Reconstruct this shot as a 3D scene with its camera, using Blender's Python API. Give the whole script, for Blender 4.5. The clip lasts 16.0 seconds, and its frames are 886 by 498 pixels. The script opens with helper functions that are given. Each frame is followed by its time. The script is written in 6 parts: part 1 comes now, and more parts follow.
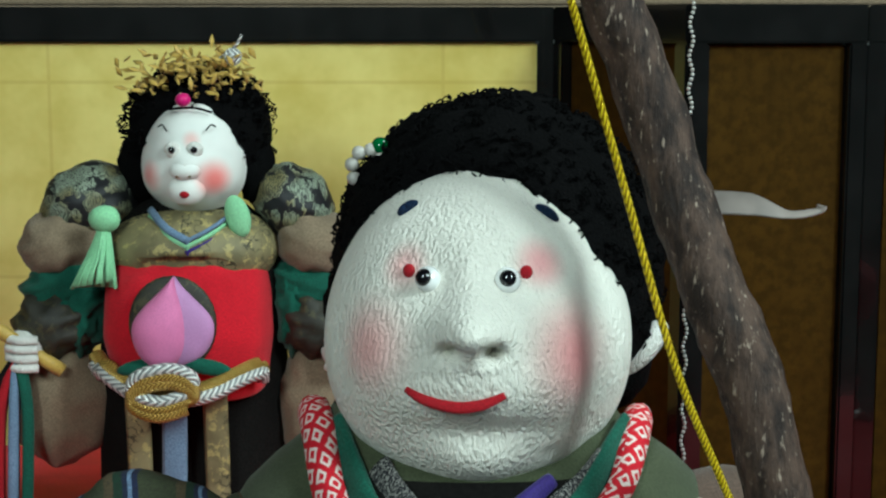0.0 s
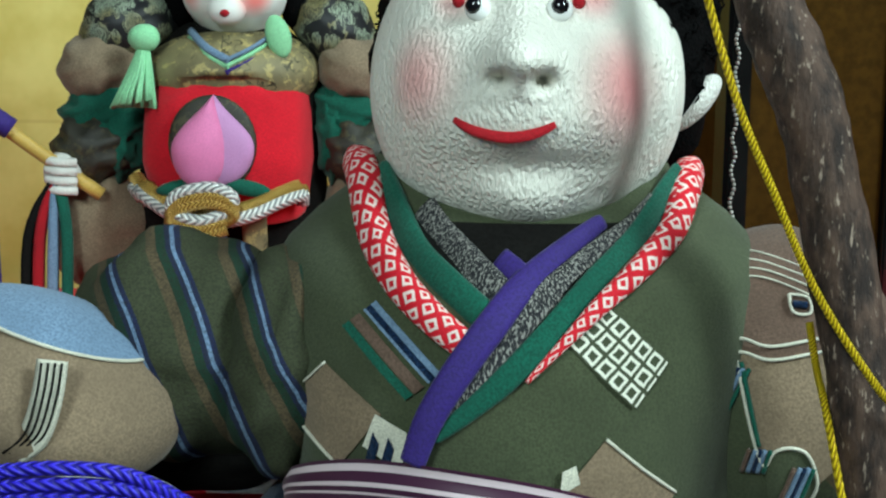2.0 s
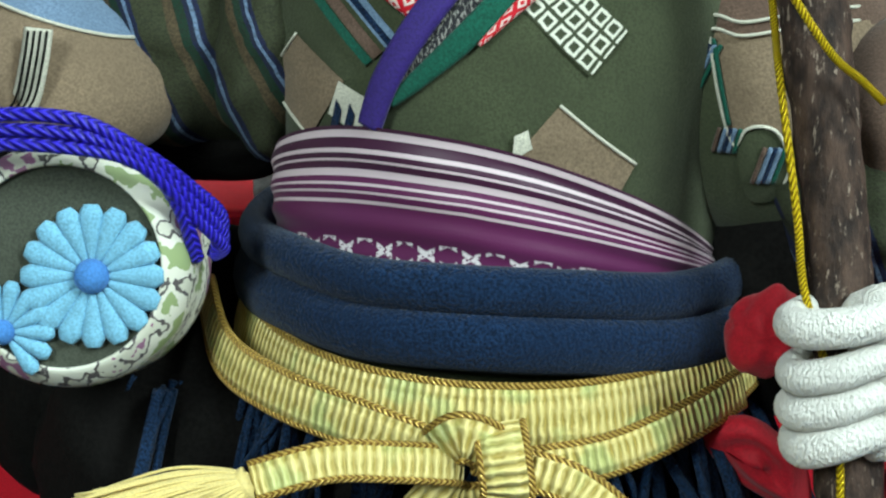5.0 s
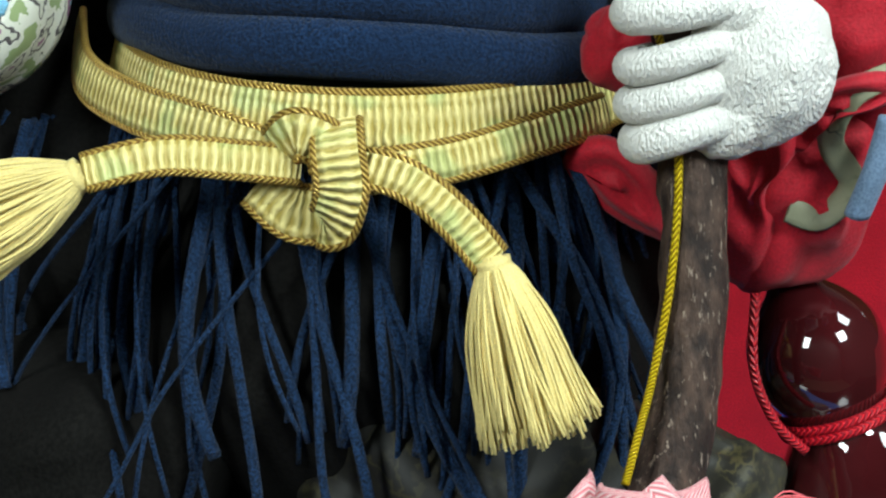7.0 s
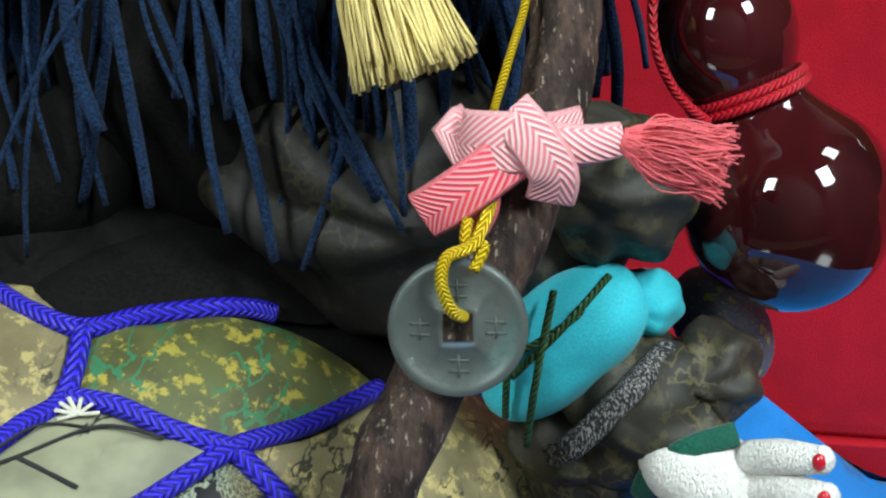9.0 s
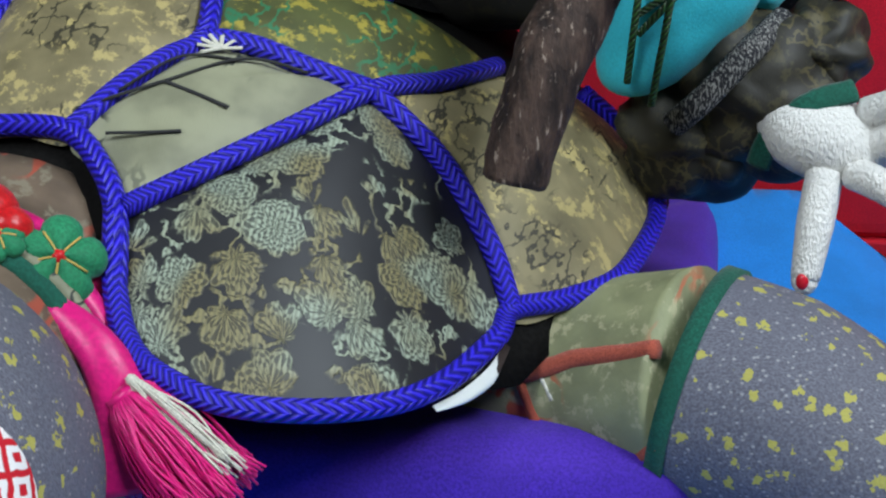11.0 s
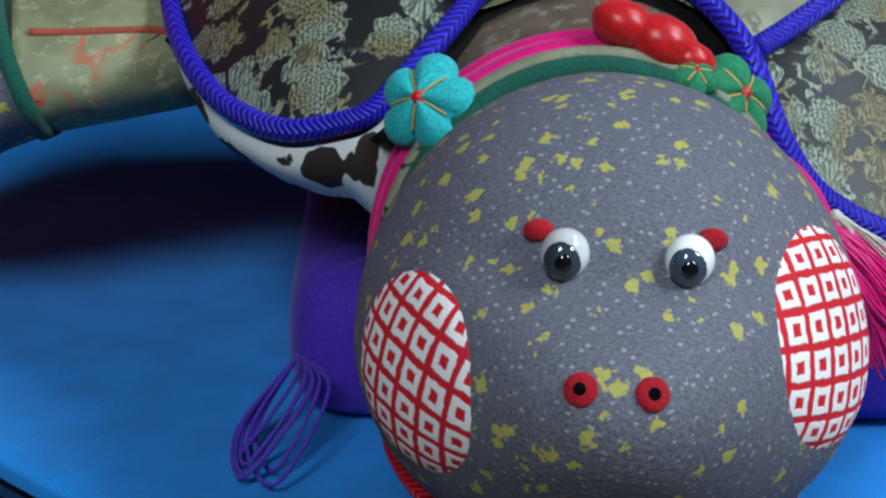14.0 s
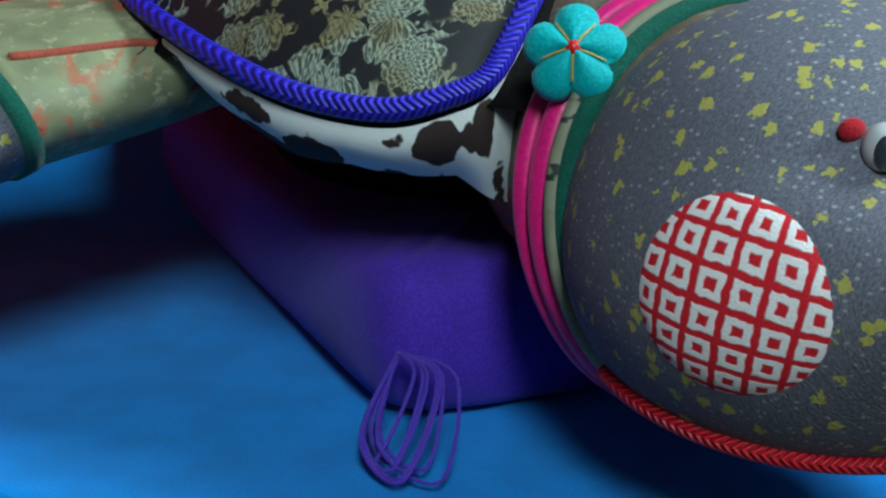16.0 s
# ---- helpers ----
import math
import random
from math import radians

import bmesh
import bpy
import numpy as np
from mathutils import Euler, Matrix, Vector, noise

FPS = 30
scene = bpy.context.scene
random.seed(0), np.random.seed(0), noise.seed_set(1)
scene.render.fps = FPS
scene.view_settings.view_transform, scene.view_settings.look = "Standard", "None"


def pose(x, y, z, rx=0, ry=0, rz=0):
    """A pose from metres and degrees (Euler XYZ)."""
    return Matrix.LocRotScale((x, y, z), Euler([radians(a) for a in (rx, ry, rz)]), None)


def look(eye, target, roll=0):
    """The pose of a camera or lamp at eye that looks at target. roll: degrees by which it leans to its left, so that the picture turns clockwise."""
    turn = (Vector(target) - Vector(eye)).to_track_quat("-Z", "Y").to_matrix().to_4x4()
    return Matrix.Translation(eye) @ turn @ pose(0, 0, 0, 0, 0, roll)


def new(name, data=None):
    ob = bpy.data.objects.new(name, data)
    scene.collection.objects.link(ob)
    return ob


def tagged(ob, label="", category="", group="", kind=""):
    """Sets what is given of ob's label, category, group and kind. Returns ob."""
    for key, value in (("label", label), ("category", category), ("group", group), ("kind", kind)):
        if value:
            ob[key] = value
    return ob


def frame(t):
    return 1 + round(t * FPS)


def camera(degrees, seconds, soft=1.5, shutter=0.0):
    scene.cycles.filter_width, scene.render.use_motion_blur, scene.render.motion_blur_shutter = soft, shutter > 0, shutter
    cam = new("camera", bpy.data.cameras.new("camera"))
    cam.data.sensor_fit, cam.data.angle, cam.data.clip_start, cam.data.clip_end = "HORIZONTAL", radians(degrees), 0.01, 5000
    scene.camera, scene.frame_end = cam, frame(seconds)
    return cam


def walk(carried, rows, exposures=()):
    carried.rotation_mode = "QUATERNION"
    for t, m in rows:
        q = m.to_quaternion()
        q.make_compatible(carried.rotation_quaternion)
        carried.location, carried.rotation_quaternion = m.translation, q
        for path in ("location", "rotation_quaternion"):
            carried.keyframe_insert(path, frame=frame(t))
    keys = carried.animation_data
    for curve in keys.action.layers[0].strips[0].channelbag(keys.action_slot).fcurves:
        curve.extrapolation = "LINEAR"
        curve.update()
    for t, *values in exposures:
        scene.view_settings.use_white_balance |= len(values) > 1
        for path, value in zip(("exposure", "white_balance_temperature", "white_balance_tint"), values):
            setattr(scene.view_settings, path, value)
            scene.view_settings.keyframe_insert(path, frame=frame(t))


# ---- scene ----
# camera: seconds, place, turn to the left, tilt, roll
DEG = 31.74
PATH = [
    (0, 0.0000, -0.0000, 0.4692, -0.00, -8.02, 0.01),
    (0.5, 0.0011, 0.0024, 0.4594, 0.07, -8.95, 0.08),
    (1, 0.0024, 0.0009, 0.4491, 0.38, -9.59, 0.19),
    (1.5, 0.0009, 0.0012, 0.4329, 0.81, -9.88, 0.41),
    (2, -0.0033, 0.0002, 0.4227, 1.24, -10.59, 0.43),
    (2.5, -0.0069, -0.0013, 0.4110, 1.90, -10.86, 0.77),
    (3, -0.0051, -0.0071, 0.4029, 2.83, -11.39, 0.99),
    (3.2, -0.0016, -0.0089, 0.4006, 3.36, -11.65, 0.79),
    (5.3, 0.0652, -0.0069, 0.3761, 9.99, -16.61, -0.43),
    (5.5, 0.0724, -0.0063, 0.3688, 10.60, -16.52, -0.52),
    (6, 0.0909, -0.0058, 0.3543, 12.20, -16.83, -0.76),
    (6.5, 0.1049, -0.0062, 0.3411, 13.01, -17.36, -0.85),
    (7, 0.1035, -0.0103, 0.3314, 11.39, -18.32, -0.32),
    (7.5, 0.1181, -0.0154, 0.3102, 12.28, -17.67, -0.58),
    (8, 0.1294, -0.0153, 0.2979, 12.98, -18.67, -1.07),
    (8.5, 0.1387, -0.0134, 0.2809, 13.57, -19.10, -1.60),
    (9, 0.1458, -0.0155, 0.2614, 14.11, -19.21, -1.91),
    (9.2, 0.1467, -0.0160, 0.2540, 14.10, -19.40, -2.13),
    (11.3, 0.0947, -0.0628, 0.1669, 9.83, -16.17, -1.08),
    (11.5, 0.0947, -0.0629, 0.1668, 11.31, -16.91, -1.09),
    (12, 0.0752, -0.0706, 0.1615, 11.81, -17.49, -0.71),
    (12.5, 0.0473, -0.0735, 0.1593, 11.22, -18.54, 0.25),
    (13, 0.0072, -0.0771, 0.1582, 8.04, -19.04, 1.14),
    (13.5, -0.0417, -0.0773, 0.1490, 3.26, -18.30, 2.07),
    (14, -0.0960, -0.0775, 0.1504, -3.05, -18.47, 2.08),
    (14.5, -0.1379, -0.0674, 0.1444, -8.86, -17.93, 1.84),
    (15, -0.1636, -0.0569, 0.1381, -12.92, -17.37, 0.86),
    (15.5, -0.1876, -0.0553, 0.1318, -17.66, -16.27, -0.31),
    (16, -0.2147, -0.0472, 0.1263, -21.85, -15.56, -1.14),
]
cam = camera(DEG, 16.0, soft=2.3)
walk(cam, [(t, pose(x, y, z, 90 + tilt, 0, turn) @ pose(0, 0, 0, 0, 0, roll)) for t, x, y, z, turn, tilt, roll in PATH],
     [(0, -0.36, 6150, 2), (3, 0.0, 6150, 3), (6, 0.0, 6400, 8), (8.5, 0.22, 6400, 14), (9, 0.15, 6400, 14), (11.3, -0.22, 6100, 21), (13, -0.3, 6000, 22), (16, 0.05, 5700, 6)])

# ---- light ----
world = bpy.data.worlds.new("world")
scene.world = world
world.use_nodes = True
sky = world.node_tree.nodes.new("ShaderNodeTexSky")
sky.sky_type, sky.sun_disc = "NISHITA", False
sky.sun_elevation, sky.sun_rotation = radians(35), radians(200)
world.node_tree.nodes["Background"].inputs[1].default_value = 0.08
world.node_tree.links.new(sky.outputs[0], world.node_tree.nodes["Background"].inputs[0])


def assumed_window_light(name, eye, target, w, h, watts, colour):
    lamp = bpy.data.lights.new(name, "AREA")
    lamp.shape, lamp.size, lamp.size_y, lamp.energy, lamp.color = "RECTANGLE", w, h, watts, colour
    ob = new(name, lamp)
    ob.matrix_world = look(eye, target)
    return ob


# unseen window front left, assumed; brightens the face and the gold screen
assumed_window_light("assumed_window_light", (-0.42, -0.92, 1.10), (0, 0.3, 0.3), 0.28, 0.55, 16.5, (0.86, 1.0, 0.97))
# unseen window on the right, assumed from the gourd's highlights
assumed_window_light("assumed_window_light", (1.16, -0.50, 1.30), (0, 0.3, 0.2), 0.40, 0.50, 31, (0.86, 1.0, 0.98))
# source unseen: lamp added high on the right for the turtle's shadow
assumed_window_light("assumed_window_light", (1.16, 0.30, 1.75), (-0.05, 0.32, 0.1), 0.40, 0.50, 14, (0.86, 1.0, 0.98))

# ---- building helpers ----


class Shape:
    """Collects surfaces with material slots and makes one mesh of them."""

    def __init__(self):
        self.v, self.f, self.m, self.uv = [], [], [], []

    def grid(self, fn, nu, nv, m=0, lu=1.0, lv=1.0):
        base = len(self.v)
        for i in range(nu + 1):
            for j in range(nv + 1):
                self.v.append(tuple(fn(i / nu, j / nv)))
                self.uv.append((i / nu * lu, j / nv * lv))
        for i in range(nu):
            for j in range(nv):
                a = base + i * (nv + 1) + j
                self.f.append((a, a + 1, a + nv + 2, a + nv + 1))
                self.m.append(m)
        return self

    def ball(self, c, r, m=0, nu=16, nv=12, rot=None, warp=None):
        c, rot = Vector(c), rot or Matrix.Identity(3)
        r = (r, r, r) if isinstance(r, (int, float)) else r

        def fn(u, v):
            a, b = u * math.tau, (v - 0.5) * math.pi
            d = Vector((math.cos(a) * math.cos(b), math.sin(a) * math.cos(b), math.sin(b)))
            p = Vector((d.x * r[0], d.y * r[1], d.z * r[2]))
            if warp:
                p = warp(d, p)
            return c + rot @ p

        return self.grid(fn, nu, nv, m, math.tau * max(r), math.pi * max(r))

    def sweep(self, pts, width, thick=None, m=0, n=10, steps=6, face=None, square=1.0, closed=False, twist=0.0):
        """A tube or band along a smooth curve; width and thick are numbers or lists along it; face: the way the flat side looks."""
        line = smooth(pts, steps, closed)
        k = len(line)
        length = sum((line[i + 1] - line[i]).length for i in range(k - 1))
        grow = lambda w, s: w if isinstance(w, (int, float)) else float(np.interp(s, np.linspace(0, 1, len(w)), w))
        thick = width if thick is None else thick
        frames, side = [], None
        for i in range(k):
            tan = (line[min(i + 1, k - 1)] - line[max(i - 1, 0)])
            if closed and i in (0, k - 1):
                tan = line[1] - line[k - 2]
            tan = tan.normalized() if tan.length > 1e-9 else Vector((0, 0, 1))
            if face is not None:
                up = Vector(face(line[i]) if callable(face) else face)
                side = tan.cross(up)
            elif side is None:
                side = tan.orthogonal()
            else:
                side = side - tan * side.dot(tan)
            side = side.normalized()
            frames.append((side, side.cross(tan).normalized()))

        def fn(u, v):
            i = min(int(round(u * (k - 1))), k - 1)
            a = v * math.tau + twist * u
            ca, sa = math.cos(a), math.sin(a)
            ca, sa = math.copysign(abs(ca) ** square, ca), math.copysign(abs(sa) ** square, sa)
            s, b = frames[i]
            return line[i] + s * (ca * grow(width, u) / 2) + b * (sa * grow(thick, u) / 2)

        w0 = grow(width, 0.5)
        self.grid(fn, k - 1, n, m, length, math.pi * w0)
        if not closed:
            for u in (0.0, 1.0):
                mid = line[0] if u == 0 else line[-1]
                self.grid(lambda a, b, u=u, mid=mid: mid + (fn(u, b) - mid) * a, 1, n, m, w0, w0)
        return self

    def made(self, name, mats, parent=None, label="", flat=False, merge=2e-6):
        me = bpy.data.meshes.new(name)
        me.from_pydata(self.v, [], self.f)
        layer = me.uv_layers.new(name="UVMap")
        idx = np.empty(len(me.loops), int)
        me.loops.foreach_get("vertex_index", idx)
        layer.data.foreach_set("uv", np.array(self.uv, float)[idx].ravel())
        me.polygons.foreach_set("material_index", self.m)
        bm = bmesh.new()
        bm.from_mesh(me)
        bmesh.ops.remove_doubles(bm, verts=bm.verts, dist=merge)
        bmesh.ops.recalc_face_normals(bm, faces=bm.faces)
        for face in bm.faces:
            face.smooth = not flat
        bm.to_mesh(me)
        bm.free()
        for one in mats if isinstance(mats, (list, tuple)) else [mats]:
            me.materials.append(one)
        ob = new(name, me)
        if parent:
            ob.parent = parent
        if label:
            ob["label"] = label
        return ob


def smooth(pts, steps=6, closed=False):
    """A Catmull-Rom curve through the points."""
    pts = [Vector(p) for p in pts]
    if len(pts) < 3 and not closed:
        return [pts[0].lerp(pts[1], i / steps) for i in range(steps + 1)]
    n, out = len(pts), []
    get = (lambda i: pts[i % n]) if closed else (lambda i: pts[min(max(i, 0), n - 1)])
    for i in range(n if closed else n - 1):
        a, b, c, d = get(i - 1), get(i), get(i + 1), get(i + 2)
        for s in range(steps):
            t = s / steps
            out.append(0.5 * (2 * b + (c - a) * t + (2 * a - 5 * b + 4 * c - d) * t * t + (3 * b - a - 3 * c + d) * t**3))
    out.append(pts[0].copy() if closed else pts[-1])
    return out


def thing(name, at, label, category, group="", kind=""):
    ob = new(name)
    ob.location = at
    ob.empty_display_size = 0.01
    return tagged(ob, label, category, group, kind)


def under(ob, parent):
    """Hang a mesh built in world places under a thing."""
    ob.parent = parent
    ob.matrix_parent_inverse = Matrix.Translation(-parent.location)
    return ob


# ---- materials ----


class Nodes:
    def __init__(self, name):
        self.mat = bpy.data.materials.new(name)
        self.mat.use_nodes = True
        self.t = self.mat.node_tree
        self.b = self.t.nodes["Principled BSDF"]
        self.co = self.add("ShaderNodeTexCoord")

    def add(self, kind, operation="", data_type="", interpolation_type=""):
        node = self.t.nodes.new(kind)
        if operation:
            node.operation = operation
        if data_type:
            node.data_type = data_type
        if interpolation_type:
            node.interpolation_type = interpolation_type
        return node

    def link(self, a, b):
        self.t.links.new(a, b)

    def put(self, socket, value):
        if isinstance(value, bpy.types.NodeSocket):
            self.link(value, socket)
        elif isinstance(value, (tuple, list)) and len(value) == 3 and socket.type == "RGBA":
            socket.default_value = (*value, 1)
        else:
            socket.default_value = value

    def math(self, op, a, b=0.0, c=0.0):
        node = self.add("ShaderNodeMath", operation=op)
        for i, v in enumerate((a, b, c)):
            self.put(node.inputs[i], v)
        return node.outputs[0]

    def mix(self, f, a, b):
        node = self.add("ShaderNodeMix", data_type="RGBA")
        self.put(node.inputs[0], f)
        self.put(node.inputs[6], a)
        self.put(node.inputs[7], b)
        return node.outputs[2]

    def scaled(self, s, uv=False, turn=(0, 0, 0)):
        node = self.add("ShaderNodeMapping")
        self.link(self.co.outputs["UV" if uv else "Object"], node.inputs[0])
        node.inputs["Scale"].default_value = (s, s, s) if isinstance(s, (int, float)) else s
        node.inputs["Rotation"].default_value = turn
        return node.outputs[0]

    def noise(self, s, detail=2.0, uv=False, rough=0.5, turn=(0, 0, 0)):
        node = self.add("ShaderNodeTexNoise")
        self.link(self.scaled(s, uv, turn), node.inputs["Vector"])
        node.inputs["Scale"].default_value, node.inputs["Detail"].default_value = 1.0, detail
        node.inputs["Roughness"].default_value = rough
        return node.outputs[0]

    def step(self, x, lo, hi):
        node = self.add("ShaderNodeMapRange", interpolation_type="SMOOTHSTEP")
        self.put(node.inputs[0], x)
        node.inputs[1].default_value, node.inputs[2].default_value = lo, hi
        return node.outputs[0]

    def axis(self, vec):
        node = self.add("ShaderNodeSeparateXYZ")
        self.link(vec, node.inputs[0])
        return node.outputs

    def ramp(self, x, stops, hard=True):
        node = self.add("ShaderNodeValToRGB")
        node.color_ramp.interpolation = "CONSTANT" if hard else "LINEAR"
        el = node.color_ramp.elements
        while len(el) > 1:
            el.remove(el[-1])
        el[0].position, el[0].color = stops[0][0], (*stops[0][1], 1)
        for pos, col in stops[1:]:
            e = el.new(pos)
            e.color = (*col, 1)
        self.link(x, node.inputs[0])
        return node.outputs[0]

    def near(self, place, radius, soft=0.5):
        """1 near a place of the object, 0 beyond the radius."""
        node = self.add("ShaderNodeVectorMath", operation="DISTANCE")
        self.link(self.co.outputs["Object"], node.inputs[0])
        node.inputs[1].default_value = place
        return self.math("SUBTRACT", 1.0, self.step(node.outputs["Value"], radius * (1 - soft), radius))

    def done(self, colour, rough=0.8, height=None, bump=0.3, depth=0.0003, metal=0.0, spec=0.3, sheen=0.0, coat=0.0):
        self.put(self.b.inputs["Base Color"], colour)
        self.put(self.b.inputs["Roughness"], rough)
        self.put(self.b.inputs["Metallic"], metal)
        self.b.inputs["Specular IOR Level"].default_value = spec
        self.b.inputs["Sheen Weight"].default_value = sheen
        self.b.inputs["Coat Weight"].default_value = coat
        if height is not None:
            node = self.add("ShaderNodeBump")
            node.inputs["Strength"].default_value, node.inputs["Distance"].default_value = bump, depth
            self.link(height, node.inputs["Height"])
            self.link(node.outputs[0], self.b.inputs["Normal"])
        return self.mat


def shade(c, k):
    return tuple(min(1.0, v * k) for v in c)


def cloth(name, c, grain=900, bump=0.5, rough=0.9, var=0.25, sheen=0.1, depth=0.0003, spec=0.3):
    """Plain woven or felted cloth: fine grain, and broad uneven fading."""
    n = Nodes(name)
    fine, wide = n.noise(grain, 3), n.noise(60, 2)
    col = n.mix(n.step(fine, 0.3, 0.7), shade(c, 1 - var), shade(c, 1 + var))
    col = n.mix(n.math("MULTIPLY", n.step(wide, 0.35, 0.7), 0.5), col, shade(c, 0.72))
    return n.done(col, rough, fine, bump, depth, sheen=sheen, spec=spec)


def braid(name, c, c2, pitch=0.0022, rough=0.45, metal=0.0, bump=0.9, lean=1.0):
    """Braided cord: slanted strands that cross along its length."""
    n = Nodes(name)
    u, v, _ = n.axis(n.scaled(1.0, uv=True))
    k = math.tau / pitch
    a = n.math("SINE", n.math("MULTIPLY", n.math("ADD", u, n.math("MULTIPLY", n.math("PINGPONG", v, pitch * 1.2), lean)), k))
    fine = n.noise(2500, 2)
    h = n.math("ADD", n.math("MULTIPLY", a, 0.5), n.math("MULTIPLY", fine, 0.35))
    # grooves take the darker c2, so their shade is in the colour
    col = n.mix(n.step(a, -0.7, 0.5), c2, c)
    return n.done(col, rough, h, bump, 0.0005, metal=metal, spec=0.4)


def rings(n, vec, size, lo=0.17, hi=0.37):
    """A tie-dyed grid of small hollow squares: 1 on the squares."""
    x, y, _ = n.axis(vec)
    wob = n.math("MULTIPLY", n.math("SUBTRACT", n.noise(500, 1), 0.5), 0.16)
    fx = n.math("ABSOLUTE", n.math("SUBTRACT", n.math("FRACT", n.math("ADD", n.math("DIVIDE", x, size), wob)), 0.5))
    fy = n.math("ABSOLUTE", n.math("SUBTRACT", n.math("FRACT", n.math("ADD", n.math("DIVIDE", y, size), wob)), 0.5))
    big = n.math("MAXIMUM", fx, fy)
    return n.math("MULTIPLY", n.step(big, lo - 0.03, lo + 0.03), n.math("SUBTRACT", 1.0, n.step(big, hi - 0.03, hi + 0.03)))


def brocade():
    """Black silk with woven gold-green blossoms and twigs."""
    n = Nodes("black_brocade")
    vor = n.add("ShaderNodeTexVoronoi")
    n.link(n.scaled(92), vor.inputs["Vector"])
    vor.inputs["Scale"].default_value = 1.0
    wob = n.math("MULTIPLY", n.math("SUBTRACT", n.noise((300, 220, 260), 3), 0.5), 0.40)
    here, seat = n.axis(n.scaled(92)), n.axis(vor.outputs["Position"])
    turn = n.math("ARCTAN2", n.math("SUBTRACT", here[1], seat[1]), n.math("SUBTRACT", here[0], seat[0]))
    petals = n.math("MULTIPLY", n.math("ABSOLUTE", n.math("SINE", n.math("MULTIPLY", turn, 3.5))), -0.11)
    size = n.math("MULTIPLY", n.math("SUBTRACT", n.axis(vor.outputs["Color"])[0], 0.4), 0.30)
    d = n.math("ADD", n.math("ADD", vor.outputs["Distance"], petals), n.math("ADD", wob, size))
    rings_ = n.math("MULTIPLY", n.math("SINE", n.math("MULTIPLY", d, 42.0)), n.math("SINE", n.math("MULTIPLY", turn, 14.0)))
    inside = n.math("SUBTRACT", 1.0, n.step(d, 0.45, 0.51))
    bloom = n.math("MULTIPLY", inside, n.math("ADD", 0.25, n.math("MULTIPLY", n.step(rings_, -0.35, 0.25), 0.75)))
    twig = n.math("MULTIPLY", n.step(n.math("ABSOLUTE", n.math("SUBTRACT", n.noise(130, 3), 0.5)), 0.035, 0.015), n.math("MULTIPLY", n.step(n.noise(75, 1), 0.47, 0.56), n.math("SUBTRACT", 1.0, inside)))
    mask = n.math("MAXIMUM", bloom, twig)
    lines = n.math("SINE", n.math("MULTIPLY", n.axis(n.scaled(1.0))[0], 6000.0))
    gold = n.mix(n.step(n.noise(60, 1), 0.4, 0.6), (0.22, 0.19, 0.085), (0.30, 0.35, 0.26))
    gold = n.mix(n.math("MULTIPLY", n.step(lines, -0.2, 0.6), 0.45), gold, (0.08, 0.08, 0.05))
    col = n.mix(mask, (0.012, 0.012, 0.014), gold)
    return n.done(col, 0.5, mask, 0.5, 0.0003, spec=0.4)


def painted_silk(name, base, marks, mark_scale=120, gold=None):
    """Faded silk with brush-like marks and worn gold."""
    n = Nodes(name)
    stroke = n.noise((mark_scale, mark_scale * 0.35, mark_scale), 3, turn=(0, 0, 0.5))
    line = n.math("SUBTRACT", 1.0, n.step(n.math("ABSOLUTE", n.math("SUBTRACT", stroke, 0.5)), 0.012, 0.035))
    keep = n.step(n.noise(45, 1), 0.48, 0.6)
    col = n.mix(n.step(n.noise(70, 3), 0.35, 0.7), base, shade(base, 0.62))
    if gold:
        col = n.mix(n.math("MULTIPLY", n.step(n.noise(190, 4, rough=0.7), 0.53, 0.62), 0.8), col, gold)
    col = n.mix(n.math("MULTIPLY", line, keep), col, marks)
    weave = n.noise((3000, 500, 1000), 1)
    return n.done(col, 0.6, weave, 0.3, 0.0002, spec=0.4)


def speckled():
    """Grey crepe with yellow dabs and tiny white dots."""
    n = Nodes("speckled_grey_crepe")

    def dots(size, lo, hi, wob):
        vor = n.add("ShaderNodeTexVoronoi")
        n.link(n.scaled(size), vor.inputs["Vector"])
        vor.inputs["Scale"].default_value = 1.0
        d = n.math("ADD", vor.outputs["Distance"], n.math("MULTIPLY", n.math("SUBTRACT", n.noise((size if isinstance(size, (int, float)) else size[0]) * 4, 2), 0.5), wob))
        return n.math("SUBTRACT", 1.0, n.step(d, lo, hi))

    grey = n.mix(n.step(n.noise((1500, 3500, 1500), 2), 0.3, 0.7), (0.085, 0.085, 0.11), (0.15, 0.15, 0.185))
    col = n.mix(n.math("MULTIPLY", dots((480, 480, 700), 0.15, 0.24, 0.1), 0.38), grey, (0.5, 0.5, 0.5))
    col = n.mix(n.math("MULTIPLY", dots((200, 200, 175), 0.20, 0.26, 0.75), 0.9), col, (0.42, 0.38, 0.07))
    return n.done(col, 0.75, n.noise((900, 2600, 900), 2), 0.5, 0.0004, spec=0.4)


